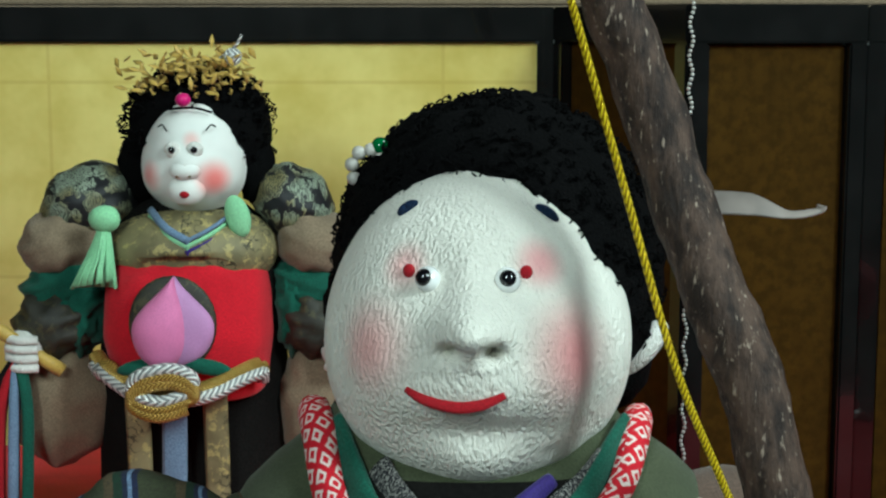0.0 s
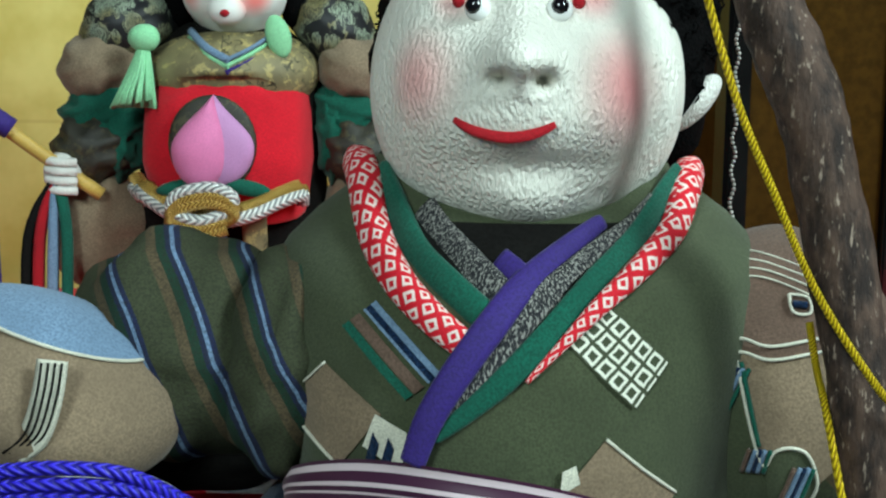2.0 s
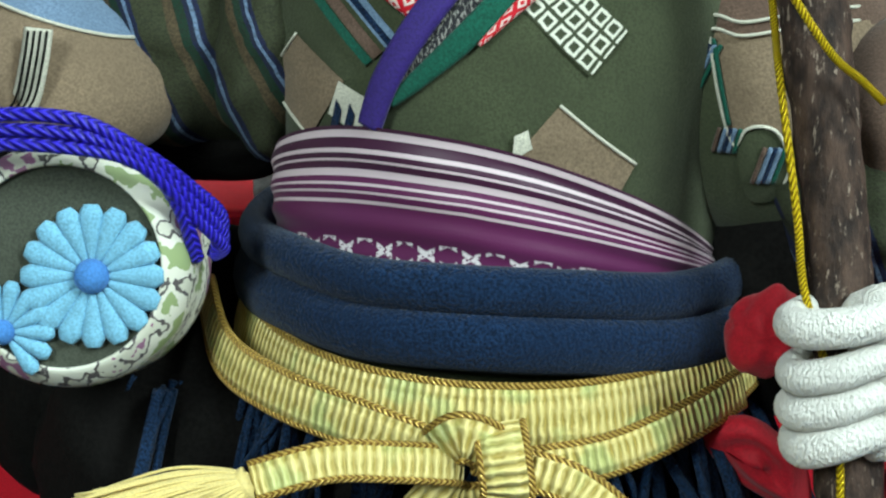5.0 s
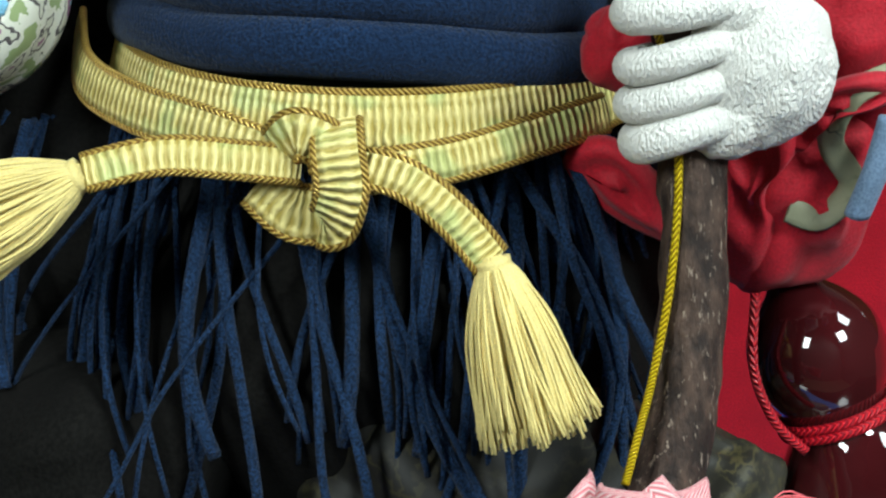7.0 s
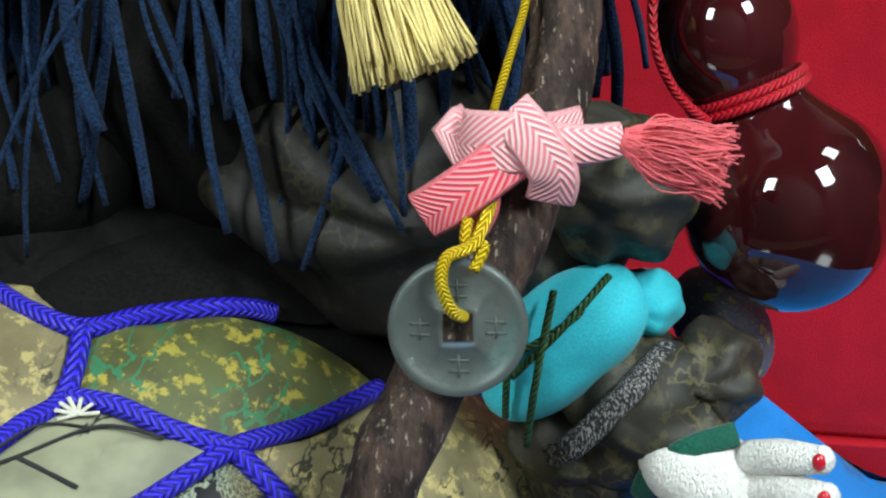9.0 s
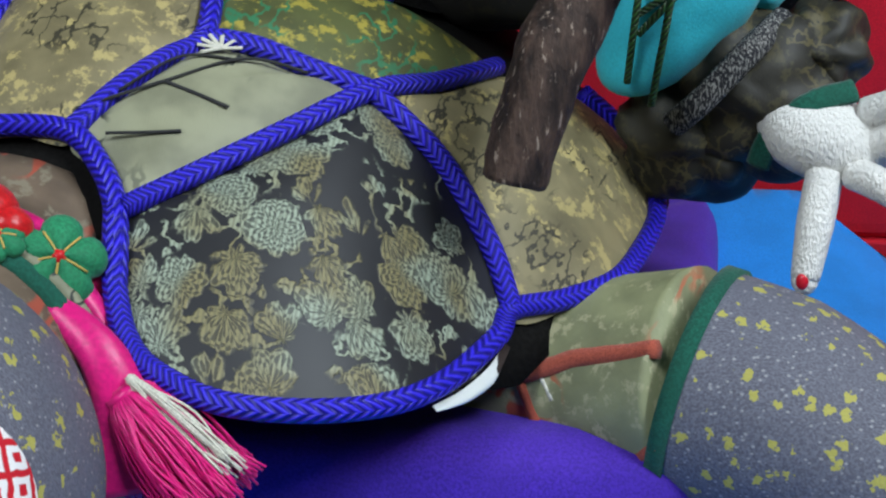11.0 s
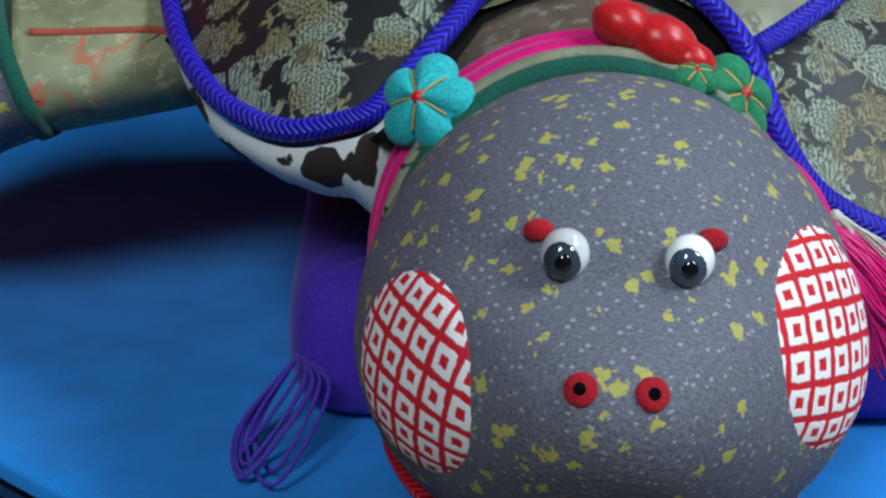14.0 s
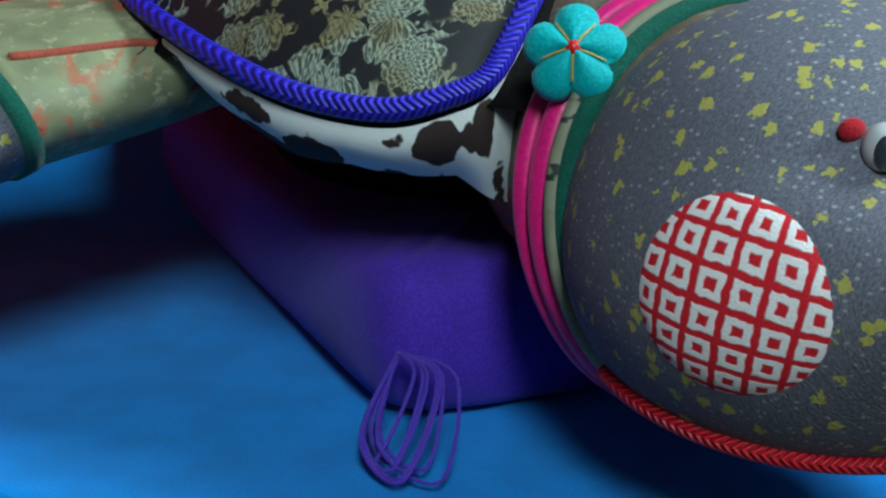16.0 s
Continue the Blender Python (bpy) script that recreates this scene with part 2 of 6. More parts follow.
def ring_cloth(name, ground, mark, size, turn=0.78, uv=True, lo=0.17, hi=0.37, plane=None):
    n = Nodes(name)
    vec = n.scaled(1.0, uv, (0, 0, turn))
    if plane:
        sep = n.axis(n.scaled(1.0))
        comb = n.add("ShaderNodeCombineXYZ")
        n.link(sep[plane[0]], comb.inputs[0])
        n.link(sep[plane[1]], comb.inputs[1])
        rot = n.add("ShaderNodeMapping")
        rot.inputs["Rotation"].default_value = (0, 0, turn)
        n.link(comb.outputs[0], rot.inputs[0])
        vec = rot.outputs[0]
    mask = rings(n, vec, size, lo, hi)
    fine = n.noise(1800, 2)
    col = n.mix(mask, n.mix(fine, shade(ground, 0.75), shade(ground, 1.2)), mark)
    return n.done(col, 0.8, n.math("ADD", mask, fine), 0.45, 0.0003)


def striped(name, stops, period, direction, wob=0.0):
    """Woven stripes across a direction of the object."""
    n = Nodes(name)
    dot = n.add("ShaderNodeVectorMath", operation="DOT_PRODUCT")
    n.link(n.co.outputs["Object"], dot.inputs[0])
    dot.inputs[1].default_value = direction
    x = n.math("ADD", n.math("DIVIDE", dot.outputs["Value"], period), n.math("MULTIPLY", n.noise(25, 1), wob))
    fine = n.noise(1600, 2)
    col = n.ramp(n.math("FRACT", x), stops)
    col = n.mix(n.math("MULTIPLY", n.step(fine, 0.35, 0.7), 0.62), col, (0.016, 0.016, 0.012))
    return n.done(col, 0.9, fine, 0.6, 0.0004)


def bark():
    n = Nodes("brown_bark")
    rough_ = n.noise((220, 220, 90), 5, rough=0.65)
    fleck = n.noise((900, 900, 240), 3, rough=0.6)
    col = n.mix(n.step(rough_, 0.35, 0.68), (0.016, 0.009, 0.007), (0.085, 0.05, 0.036))
    col = n.mix(n.step(fleck, 0.6, 0.72), col, (0.30, 0.23, 0.18))
    h = n.math("ADD", rough_, n.math("MULTIPLY", fleck, 0.4))
    return n.done(col, 0.75, h, 0.9, 0.0012, spec=0.35)


def gold_leaf():
    n = Nodes("gold_leaf")
    x, _, z = n.axis(n.scaled(1.0))
    seam = n.math("MAXIMUM", n.step(n.math("ABSOLUTE", n.math("SUBTRACT", n.math("FRACT", n.math("DIVIDE", x, 0.11)), 0.5)), 0.485, 0.497),
                  n.step(n.math("ABSOLUTE", n.math("SUBTRACT", n.math("FRACT", n.math("DIVIDE", z, 0.11)), 0.5)), 0.485, 0.497))
    patch = n.noise(18, 4, rough=0.6)
    col = n.mix(n.step(patch, 0.3, 0.7), (0.62, 0.49, 0.11), (0.80, 0.68, 0.22))
    col = n.mix(n.math("MULTIPLY", seam, 0.25), col, (0.45, 0.28, 0.05))
    return n.done(col, n.math("ADD", 0.42, n.math("MULTIPLY", patch, 0.2)), n.noise(240, 3), 0.08, 0.0003, metal=0.5, spec=0.5)


def lacquer(name, c, rough=0.08):
    n = Nodes(name)
    wide = n.noise(45, 3)
    col = n.mix(n.step(wide, 0.3, 0.75), shade(c, 0.6), shade(c, 1.3))
    return n.done(col, rough, n.noise(90, 2), 0.03, 0.0004, spec=0.5, coat=0.6)


def crepe_face(name, pinks, c=(0.80, 0.775, 0.70), grain=1.0, wave=1.0):
    """White silk crepe with wrinkles; rouge dabbed at the places given."""
    n = Nodes(name)
    g = n.noise((1150 * grain, 1150 * grain, 520 * grain), 2, turn=(0.0, 0.25, 0.1))
    col = n.mix(n.step(n.noise(80, 2), 0.3, 0.75), c, shade(c, 0.93))
    for place, radius, tint, amount in pinks:
        col = n.mix(n.math("MULTIPLY", n.near(place, radius, 0.9), amount), col, tint)
    return n.done(col, 0.7, g, 0.8 * wave, 0.0017, spec=0.3, sheen=0.1)


M = {
    "black": lacquer("black_lacquer", (0.006, 0.006, 0.006), 0.14),
    "gourd": lacquer("dark_red_lacquer", (0.035, 0.004, 0.005), 0.05),
    "gold": gold_leaf(),
    # gold leaf of the right-hand panels, with their shade put into the colour
    "goldshade": cloth("shaded_gold_leaf", (0.045, 0.022, 0.003), 200, 0.1, 0.75, sheen=0.0, spec=0.05),
    "plaster": cloth("wall_plaster", (0.10, 0.11, 0.105), 300, 0.3),
    "wood": cloth("ceiling_wood", (0.12, 0.075, 0.045), 200, 0.3),
    "red": cloth("red_felt", (0.62, 0.006, 0.020), 1500, 0.5, var=0.18),
    "redlining": cloth("red_crepe", (0.42, 0.006, 0.018), 1300, 0.6, 0.7, var=0.2),
    "blue": cloth("blue_cloth", (0.012, 0.23, 0.68), 1700, 0.35, var=0.12),
    "purple": cloth("purple_cushion_cloth", (0.060, 0.018, 0.35), 1500, 0.6, 0.8, var=0.25),
    "bark": bark(),
    "hair": cloth("black_wool", (0.003, 0.003, 0.0032), 1100, 1.0, 1.0, sheen=0.0, depth=0.001, spec=0.06),
    "olive": cloth("olive_cotton", (0.055, 0.066, 0.034), 1500, 0.7, 0.95, var=0.2),
    "green": cloth("green_crepe", (0.006, 0.085, 0.055), 1500, 0.7, var=0.3),
    "purplecollar": cloth("purple_collar_silk", (0.030, 0.013, 0.155), 1500, 0.5, 0.7),
    "beige": cloth("beige_cotton", (0.22, 0.16, 0.105), 1500, 0.7, 0.95),
    "brown": cloth("brown_cotton", (0.12, 0.075, 0.055), 1500, 0.7, 0.95),
    "sky": cloth("faded_blue_cotton", (0.16, 0.24, 0.36), 1500, 0.7, 0.95),
    "thread": cloth("cream_thread", (0.62, 0.60, 0.50), 2500, 0.5, 0.9),
    "navy": cloth("indigo_cotton", (0.0065, 0.020, 0.056), 1300, 1.0, 0.95, var=0.6, depth=0.0008, spec=0.12),
    "yarn": cloth("indigo_yarn", (0.009, 0.027, 0.070), 1500, 1.0, 0.95, var=0.75, sheen=0.05, depth=0.001, spec=0.15),
    # dark cloth, taken near black to hold the deep shade under the skirt
    "dark": cloth("dark_cloth_and_shade", (0.0065, 0.006, 0.0055), 900, 0.6, 0.85, var=0.4, sheen=0.0, spec=0.1),
    "cyan": cloth("turquoise_crepe", (0.03, 0.50, 0.60), 1800, 0.5, 0.75, var=0.12),
    "mint": cloth("mint_thread", (0.30, 0.66, 0.36), 2600, 0.9, 0.7),
    "lip": cloth("red_thread_lip", (0.35, 0.004, 0.012), 2000, 0.8),
    "pink": cloth("pink_satin", (0.66, 0.008, 0.17), 900, 0.2, 0.35, var=0.15),
    "peach": cloth("peach_pink_silk", (0.72, 0.20, 0.42), 1800, 0.4, 0.6, var=0.08),
    "peach2": cloth("lilac_silk", (0.55, 0.26, 0.52), 1800, 0.4, 0.6, var=0.08),
    "nail": lacquer("red_nail_paint", (0.45, 0.01, 0.02), 0.15),
    "eye": lacquer("black_bead", (0.004, 0.004, 0.006), 0.05),
    "iris": lacquer("grey_blue_bead", (0.04, 0.055, 0.075), 0.08),
    "eyewhite": lacquer("white_bead", (0.75, 0.76, 0.76), 0.15),
    "bean": cloth("red_crepe_bead", (0.55, 0.010, 0.012), 900, 0.3, 0.3),
    "goldthread": cloth("gold_thread", (0.55, 0.36, 0.08), 2500, 0.6, 0.35),
    "silver": lacquer("silver_metal", (0.55, 0.52, 0.48), 0.3),
    "gflower": cloth("green_flower_crepe", (0.012, 0.20, 0.085), 1500, 0.5, 0.7),
    "turq": cloth("turquoise_flower_crepe", (0.02, 0.40, 0.42), 1500, 0.5, 0.7),
    "card": cloth("white_card", (0.8, 0.78, 0.74), 500, 0.1),
    "ink": cloth("black_ink", (0.02, 0.02, 0.02), 500, 0.1),
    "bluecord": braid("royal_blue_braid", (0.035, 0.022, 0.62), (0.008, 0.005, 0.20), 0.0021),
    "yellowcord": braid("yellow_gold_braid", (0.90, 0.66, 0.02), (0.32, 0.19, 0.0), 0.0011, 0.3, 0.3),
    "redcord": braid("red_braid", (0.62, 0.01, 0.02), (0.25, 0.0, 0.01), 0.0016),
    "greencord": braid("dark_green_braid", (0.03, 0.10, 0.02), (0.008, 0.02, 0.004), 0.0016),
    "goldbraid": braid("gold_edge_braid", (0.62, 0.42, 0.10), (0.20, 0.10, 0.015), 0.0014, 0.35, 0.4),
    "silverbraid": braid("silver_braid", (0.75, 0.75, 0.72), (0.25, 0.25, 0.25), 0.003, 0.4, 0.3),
    "tassel": cloth("pale_gold_thread", (0.80, 0.64, 0.24), 2600, 0.6, 0.45, var=0.15),
    "brocade": brocade(),
    "silk1": painted_silk("sage_painted_silk", (0.27, 0.27, 0.17), (0.02, 0.025, 0.02)),
    "silk2": painted_silk("gold_green_brocade", (0.10, 0.11, 0.035), (0.03, 0.16, 0.07), 150, (0.42, 0.34, 0.05)),
    "silk3": painted_silk("tan_gold_silk", (0.24, 0.20, 0.10), (0.04, 0.035, 0.02), 200, (0.45, 0.36, 0.14)),
    "silk4": painted_silk("flipper_silk", (0.24, 0.25, 0.13), (0.40, 0.09, 0.04), 70, (0.36, 0.34, 0.2)),
    "trouser": painted_silk("dark_trouser_brocade", (0.013, 0.0115, 0.009), (0.035, 0.030, 0.014), 150, (0.026, 0.022, 0.012)),
    "silk5": painted_silk("dark_gold_silk", (0.032, 0.029, 0.021), (0.085, 0.07, 0.03), 160, (0.065, 0.056, 0.028)),
    "speckled": speckled(),
    "collar": ring_cloth("red_collar_tie_dye", (0.58, 0.008, 0.022), (0.78, 0.62, 0.58), 0.0042, 0.6, lo=0.16, hi=0.33),
    "squares": ring_cloth("olive_square_print", (0.05, 0.06, 0.032), (0.70, 0.70, 0.60), 0.0042, 0.0, lo=0.23, hi=0.40),
    "stripe": striped("green_stripe_weave", [(0, (0.045, 0.052, 0.026)), (0.22, (0.09, 0.065, 0.035)), (0.38, (0.01, 0.035, 0.02)), (0.52, (0.012, 0.018, 0.05)),
                                            (0.60, (0.16, 0.24, 0.38)), (0.66, (0.012, 0.018, 0.06)), (0.74, (0.045, 0.052, 0.026))], 0.0165, (0.92, 0.1, 0.40), 0.5),
    "face": crepe_face("face_crepe", [((-0.022, 0.356, 0.396), 0.019, (0.75, 0.30, 0.30), 0.9), ((0.034, 0.356, 0.394), 0.020, (0.75, 0.30, 0.30), 1.0),
                                      ((-0.0105, 0.361, 0.4155), 0.009, (0.74, 0.24, 0.26), 0.8), ((0.0235, 0.361, 0.4155), 0.009, (0.74, 0.24, 0.26), 0.75)]),
    "crepe": crepe_face("white_crepe", [], (0.80, 0.78, 0.73), 1.4),
    "face2": crepe_face("smooth_white_face", [((-0.131, 0.671, 0.406), 0.0115, (0.82, 0.22, 0.20), 1.0), ((-0.099, 0.671, 0.405), 0.0115, (0.82, 0.22, 0.20), 1.0), ((-0.123, 0.668, 0.423), 0.006, (0.82, 0.25, 0.22), 0.6), ((-0.108, 0.668, 0.423), 0.006, (0.82, 0.25, 0.22), 0.6)], (0.80, 0.80, 0.76), 1.5, 0.12),
}


def flecked():
    """Dark knit with pale flecks."""
    n = Nodes("dark_flecked_knit")
    f = n.noise((2400, 2400, 650), 2, turn=(0, 0.7, 0))
    col = n.mix(n.step(f, 0.50, 0.60), (0.018, 0.018, 0.022), (0.27, 0.26, 0.24))
    return n.done(col, 0.9, f, 0.8, 0.0005)


M["darkweave"] = flecked()


def cow_print():
    n = Nodes("cow_print_crepe")
    vor = n.add("ShaderNodeTexVoronoi")
    n.link(n.scaled((72, 76, 1), uv=True), vor.inputs["Vector"])
    vor.inputs["Scale"].default_value, vor.inputs["Randomness"].default_value = 1.0, 0.6
    d = n.math("ADD", vor.outputs["Distance"], n.math("MULTIPLY", n.math("SUBTRACT", n.noise(250, 2), 0.5), 0.28))
    col = n.mix(n.step(d, 0.47, 0.50), (0.035, 0.022, 0.018), (0.72, 0.74, 0.70))
    return n.done(col, 0.8, n.noise(1500, 2), 0.4, 0.0003)


M["spots"] = cow_print()


def ribbed():
    """Pale gold corded ribbon: ribs across its length."""
    n = Nodes("ribbed_gold_ribbon")
    u, v, _ = n.axis(n.scaled(1.0, uv=True))
    w = n.math("SINE", n.math("MULTIPLY", n.math("ADD", u, n.math("MULTIPLY", n.noise(300, 2), 0.0012)), math.tau / 0.0021))
    cols = n.math("SINE", n.math("MULTIPLY", v, math.tau / 0.0042))
    w = n.math("ADD", w, n.math("MULTIPLY", cols, 0.35))
    col = n.mix(n.step(w, -1.0, 0.4), (0.44, 0.33, 0.075), (0.80, 0.67, 0.26))
    col = n.mix(n.math("MULTIPLY", n.step(n.noise(90, 2), 0.5, 0.66), 0.5), col, (0.38, 0.52, 0.20))
    return n.done(col, 0.45, w, 0.7, 0.0007, spec=0.45)


def sash_silk():
    """Plum silk sash with cream lines above and a small white pattern below."""
    n = Nodes("plum_striped_silk")
    u, v, _ = n.axis(n.scaled(1.0, uv=True))
    plum, cream, dark = (0.105, 0.012, 0.072), (0.62, 0.50, 0.54), (0.045, 0.006, 0.032)
    stops = [(0.0, plum), (0.47, cream), (0.50, plum), (0.545, cream), (0.565, plum), (0.60, cream), (0.62, plum), (0.66, cream), (0.71, dark), (0.76, cream), (0.78, dark), (0.82, cream), (0.85, dark), (0.92, cream), (0.97, dark)]
    col = n.ramp(n.math("DIVIDE", v, 0.042), stops)
    fu = n.math("ABSOLUTE", n.math("SUBTRACT", n.math("FRACT", n.math("DIVIDE", u, 0.0112)), 0.5))
    fv = n.math("MULTIPLY", n.math("SUBTRACT", v, 0.0045), 130.0)
    cross = n.math("ABSOLUTE", n.math("SUBTRACT", fu, n.math("ABSOLUTE", n.math("SUBTRACT", fv, 0.25))))
    mark = n.math("MULTIPLY", n.math("SUBTRACT", 1.0, n.step(cross, 0.09, 0.14)), n.math("SUBTRACT", 1.0, n.step(n.math("ABSOLUTE", n.math("SUBTRACT", v, 0.0068)), 0.0026, 0.003)))
    gap = n.step(n.math("ABSOLUTE", n.math("SUBTRACT", n.math("FRACT", n.math("DIVIDE", u, 0.0056)), 0.5)), 0.09, 0.13)
    fray = n.step(n.noise((900, 900, 900), 1, uv=True), 0.36, 0.44)
    col = n.mix(n.math("MULTIPLY", mark, n.math("MULTIPLY", gap, fray)), col, (0.72, 0.66, 0.68))
    return n.done(col, 0.5, n.noise(2200, 2), 0.2, 0.0002, spec=0.4, sheen=0.1)


def chevron(name="coral_chevron_ribbon", deep=(0.80, 0.22, 0.25), pale=(0.88, 0.56, 0.56)):
    n = Nodes(name)
    u, v, _ = n.axis(n.scaled(1.0, uv=True))
    x = n.math("ADD", u, n.math("MULTIPLY", n.math("PINGPONG", v, 0.009), 1.3))
    w = n.math("SINE", n.math("MULTIPLY", x, math.tau / 0.0018))
    col = n.mix(n.step(w, -0.6, 0.6), deep, pale)
    return n.done(col, 0.6, w, 0.5, 0.0004, spec=0.4)


M["rib"], M["sash"], M["chevron"] = ribbed(), sash_silk(), chevron()
M["chevron_deep"] = chevron("deep_coral_chevron_ribbon", (0.78, 0.05, 0.08), (0.84, 0.32, 0.34))
M["coral"] = cloth("coral_thread", (0.80, 0.13, 0.15), 2600, 0.5, 0.6)


def clear_coin():
    n = Nodes("clear_cast_resin")
    n.b.inputs["Transmission Weight"].default_value = 0.86
    n.b.inputs["IOR"].default_value = 1.35
    return n.done(n.mix(n.noise(200, 2), (0.30, 0.37, 0.34), (0.50, 0.56, 0.53)), 0.34, n.noise(500, 3), 0.4, 0.0004)


M["coin"] = clear_coin()


def box(name, lo, hi, mat, parent=None, bevel=0.0, label="", kind="", category=""):
    bm = bmesh.new()
    bmesh.ops.create_cube(bm, size=1)
    for v in bm.verts:
        v.co = Vector([lo[i] + (v.co[i] + 0.5) * (hi[i] - lo[i]) for i in range(3)])
    if bevel:
        bmesh.ops.bevel(bm, geom=bm.edges[:], offset=bevel, segments=3, affect="EDGES", profile=0.6)
    me = bpy.data.meshes.new(name)
    bm.to_mesh(me)
    bm.free()
    me.materials.append(mat)
    ob = new(name, me)
    if parent:
        under(ob, parent)
    return tagged(ob, label, category, kind=kind)


# ---- the room and its stage ----

box("floor", (-2.2, -1.1, -0.46), (1.3, 1.5, -0.40), M["wood"], kind="structure", label="dark wooden room floor", category="floor")
box("ceiling", (-2.2, -1.1, 2.75), (1.3, 1.5, 2.80), M["wood"], kind="structure", label="dark wooden ceiling", category="ceiling")
box("wall_north", (-2.2, 1.4, -0.40), (1.3, 1.5, 2.75), M["plaster"], kind="structure", label="plain plaster wall behind the screen", category="wall")
box("wall_west", (-2.3, -1.1, -0.40), (-2.2, 1.5, 2.75), M["plaster"], kind="structure", label="plain plaster wall", category="wall")
# assumed wall, set here with openings for the two added right-hand lamps
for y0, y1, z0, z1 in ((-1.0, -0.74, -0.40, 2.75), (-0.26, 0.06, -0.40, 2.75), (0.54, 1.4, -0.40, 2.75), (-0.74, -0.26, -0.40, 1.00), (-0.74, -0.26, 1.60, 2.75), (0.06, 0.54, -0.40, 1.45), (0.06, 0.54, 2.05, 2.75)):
    box("wall_east", (1.2, y0, z0), (1.3, y1, z1), M["plaster"], kind="structure", label="plain plaster wall with assumed high windows", category="wall")


def window_wall():
    """The wall behind the camera, with one opening."""
    holes = [(-0.58, -0.26)]
    edges = [-2.2] + [x for hole in holes for x in hole] + [1.3]
    for x0, x1 in zip(edges[::2], edges[1::2]):
        box("wall_south", (x0, -1.1, -0.40), (x1, -1.0, 2.75), M["plaster"], kind="structure", label="plain plaster wall with assumed high windows", category="wall")
    for (x0, x1), low in zip(holes, (0.80,)):
        box("wall_south", (x0, -1.1, -0.40), (x1, -1.0, low), M["plaster"], kind="structure", label="plain plaster wall under an assumed window", category="wall")
        box("wall_south", (x0, -1.1, low + 0.60), (x1, -1.0, 2.75), M["plaster"], kind="structure", label="plain plaster wall over an assumed window", category="wall")


window_wall()

stage = thing("display_table", (0, 0.6, -0.40), "dark lacquered display table under the blue cloth", "table")
under(box("tabletop", (-0.75, 0.10, -0.03), (0.75, 1.1, -0.0045), M["black"], bevel=0.004), stage)
for sx in (-0.7, 0.66):
    for sy in (0.14, 1.02):
        under(box("leg", (sx, sy, -0.40), (sx + 0.04, sy + 0.04, -0.03), M["black"]), stage)

# round blue cloth
s = Shape()


def sea_cloth(u, v):
    k = min(u / 0.97, 1.0)
    x, y = 0.02 + 0.27 * k * math.cos(v * math.tau), 0.414 + 0.27 * k * math.sin(v * math.tau)
    y = min(y, 0.494)
    rise = 0.42 * max(0.0, y - 0.42) * min(1.0, max(0.0, (0.17 - x) / 0.04))
    rim = -0.004 + 0.004 * math.sqrt(max(0.0, 1 - max(0.0, u - 0.97) / 0.03))
    return (x, y, rim + rise + 0.0008 * noise.noise(Vector((x * 22, y * 22, 1))))


s.grid(sea_cloth, 60, 96)
tagged(s.made("blue_cloth", M["blue"]), "bright blue round cloth laid on the table", "cloth")

# red bench behind
bench = thing("red_bench", (0, 0.7, -0.0045), "red felt-covered display step with a patterned lower band", "bench")
under(box("felt_cover", (-0.74, 0.50, 0.012), (0.74, 1.05, 0.200), M["red"], bevel=0.006), bench)
under(box("felt_step", (-0.74, 0.503, 0.2005), (-0.050, 0.835, 0.243), M["red"], bevel=0.004), bench)
under(box("band", (-0.74, 0.497, -0.0045), (0.74, 1.048, 0.012), M["collar"], bevel=0.001), bench)


def folding_screen():
    root = thing("folding_screen", (0, 0.86, 0.2005), "gold-leaf folding screen with black lacquer frames", "screen")
    folds = [(-0.62, 0.87), (0.062, 0.87), (0.120, 0.765), (0.212, 0.785), (0.60, 0.70)]
    for (x0, y0), (x1, y1) in zip(folds, folds[1:]):
        a, b = Vector((x0, y0, 0)), Vector((x1, y1, 0))
        d = (b - a).normalized()
        nrm = Vector((d.y, -d.x, 0))
        length = (b - a).length

        def slab(name, s0, s1, z0, z1, depth, mat):
            bm = bmesh.new()
            bmesh.ops.create_cube(bm, size=1)
            for v in bm.verts:
                sx = s0 + (v.co.x + 0.5) * (s1 - s0)
                v.co = a + d * sx + nrm * ((v.co.y - 0.5) * depth) * -1 - nrm * 0.012 + Vector((0, 0, z0 + (v.co.z + 0.5) * (z1 - z0)))
            bmesh.ops.bevel(bm, geom=bm.edges[:], offset=0.001, segments=2, affect="EDGES")
            me = bpy.data.meshes.new(name)
            bm.to_mesh(me)
            bm.free()
            me.materials.append(mat)
            return under(new(name, me), root)

        # right folds take the darkened leaf: the dimness is colour, not lighting
        slab("gold_panel", 0.010, length - 0.010, 0.215, 0.4625, 0.008, M["gold"] if x0 < 0 else M["goldshade"])
        slab("frame", 0.0, length, 0.4625, 0.4815, 0.014, M["black"])
        slab("frame", 0.0, length, 0.2005, 0.215, 0.014, M["black"])
        slab("frame", 0.0, 0.010, 0.215, 0.4625, 0.014, M["black"])
        slab("frame", length - 0.010, length, 0.215, 0.4625, 0.014, M["black"])


folding_screen()
# bamboo blind hanging behind the screen
blind = thing("bamboo_blind", (0, 0.895, 0.481), "split bamboo blind with tied cords", "blind")
slat = Shape().sweep([(-0.65, 0, 0), (0, 0.0005, 0), (0.65, 0, 0)], 0.0035, m=0, n=6, steps=4).made("slat", M["beige"])
for k in range(60):
    ob = slat if k == 0 else new("slat", slat.data)
    ob.parent = blind
    ob.location = (0, 0, 0.0035 * k)

# ---- the riding doll, one mesh ----
rng = random.Random(5)
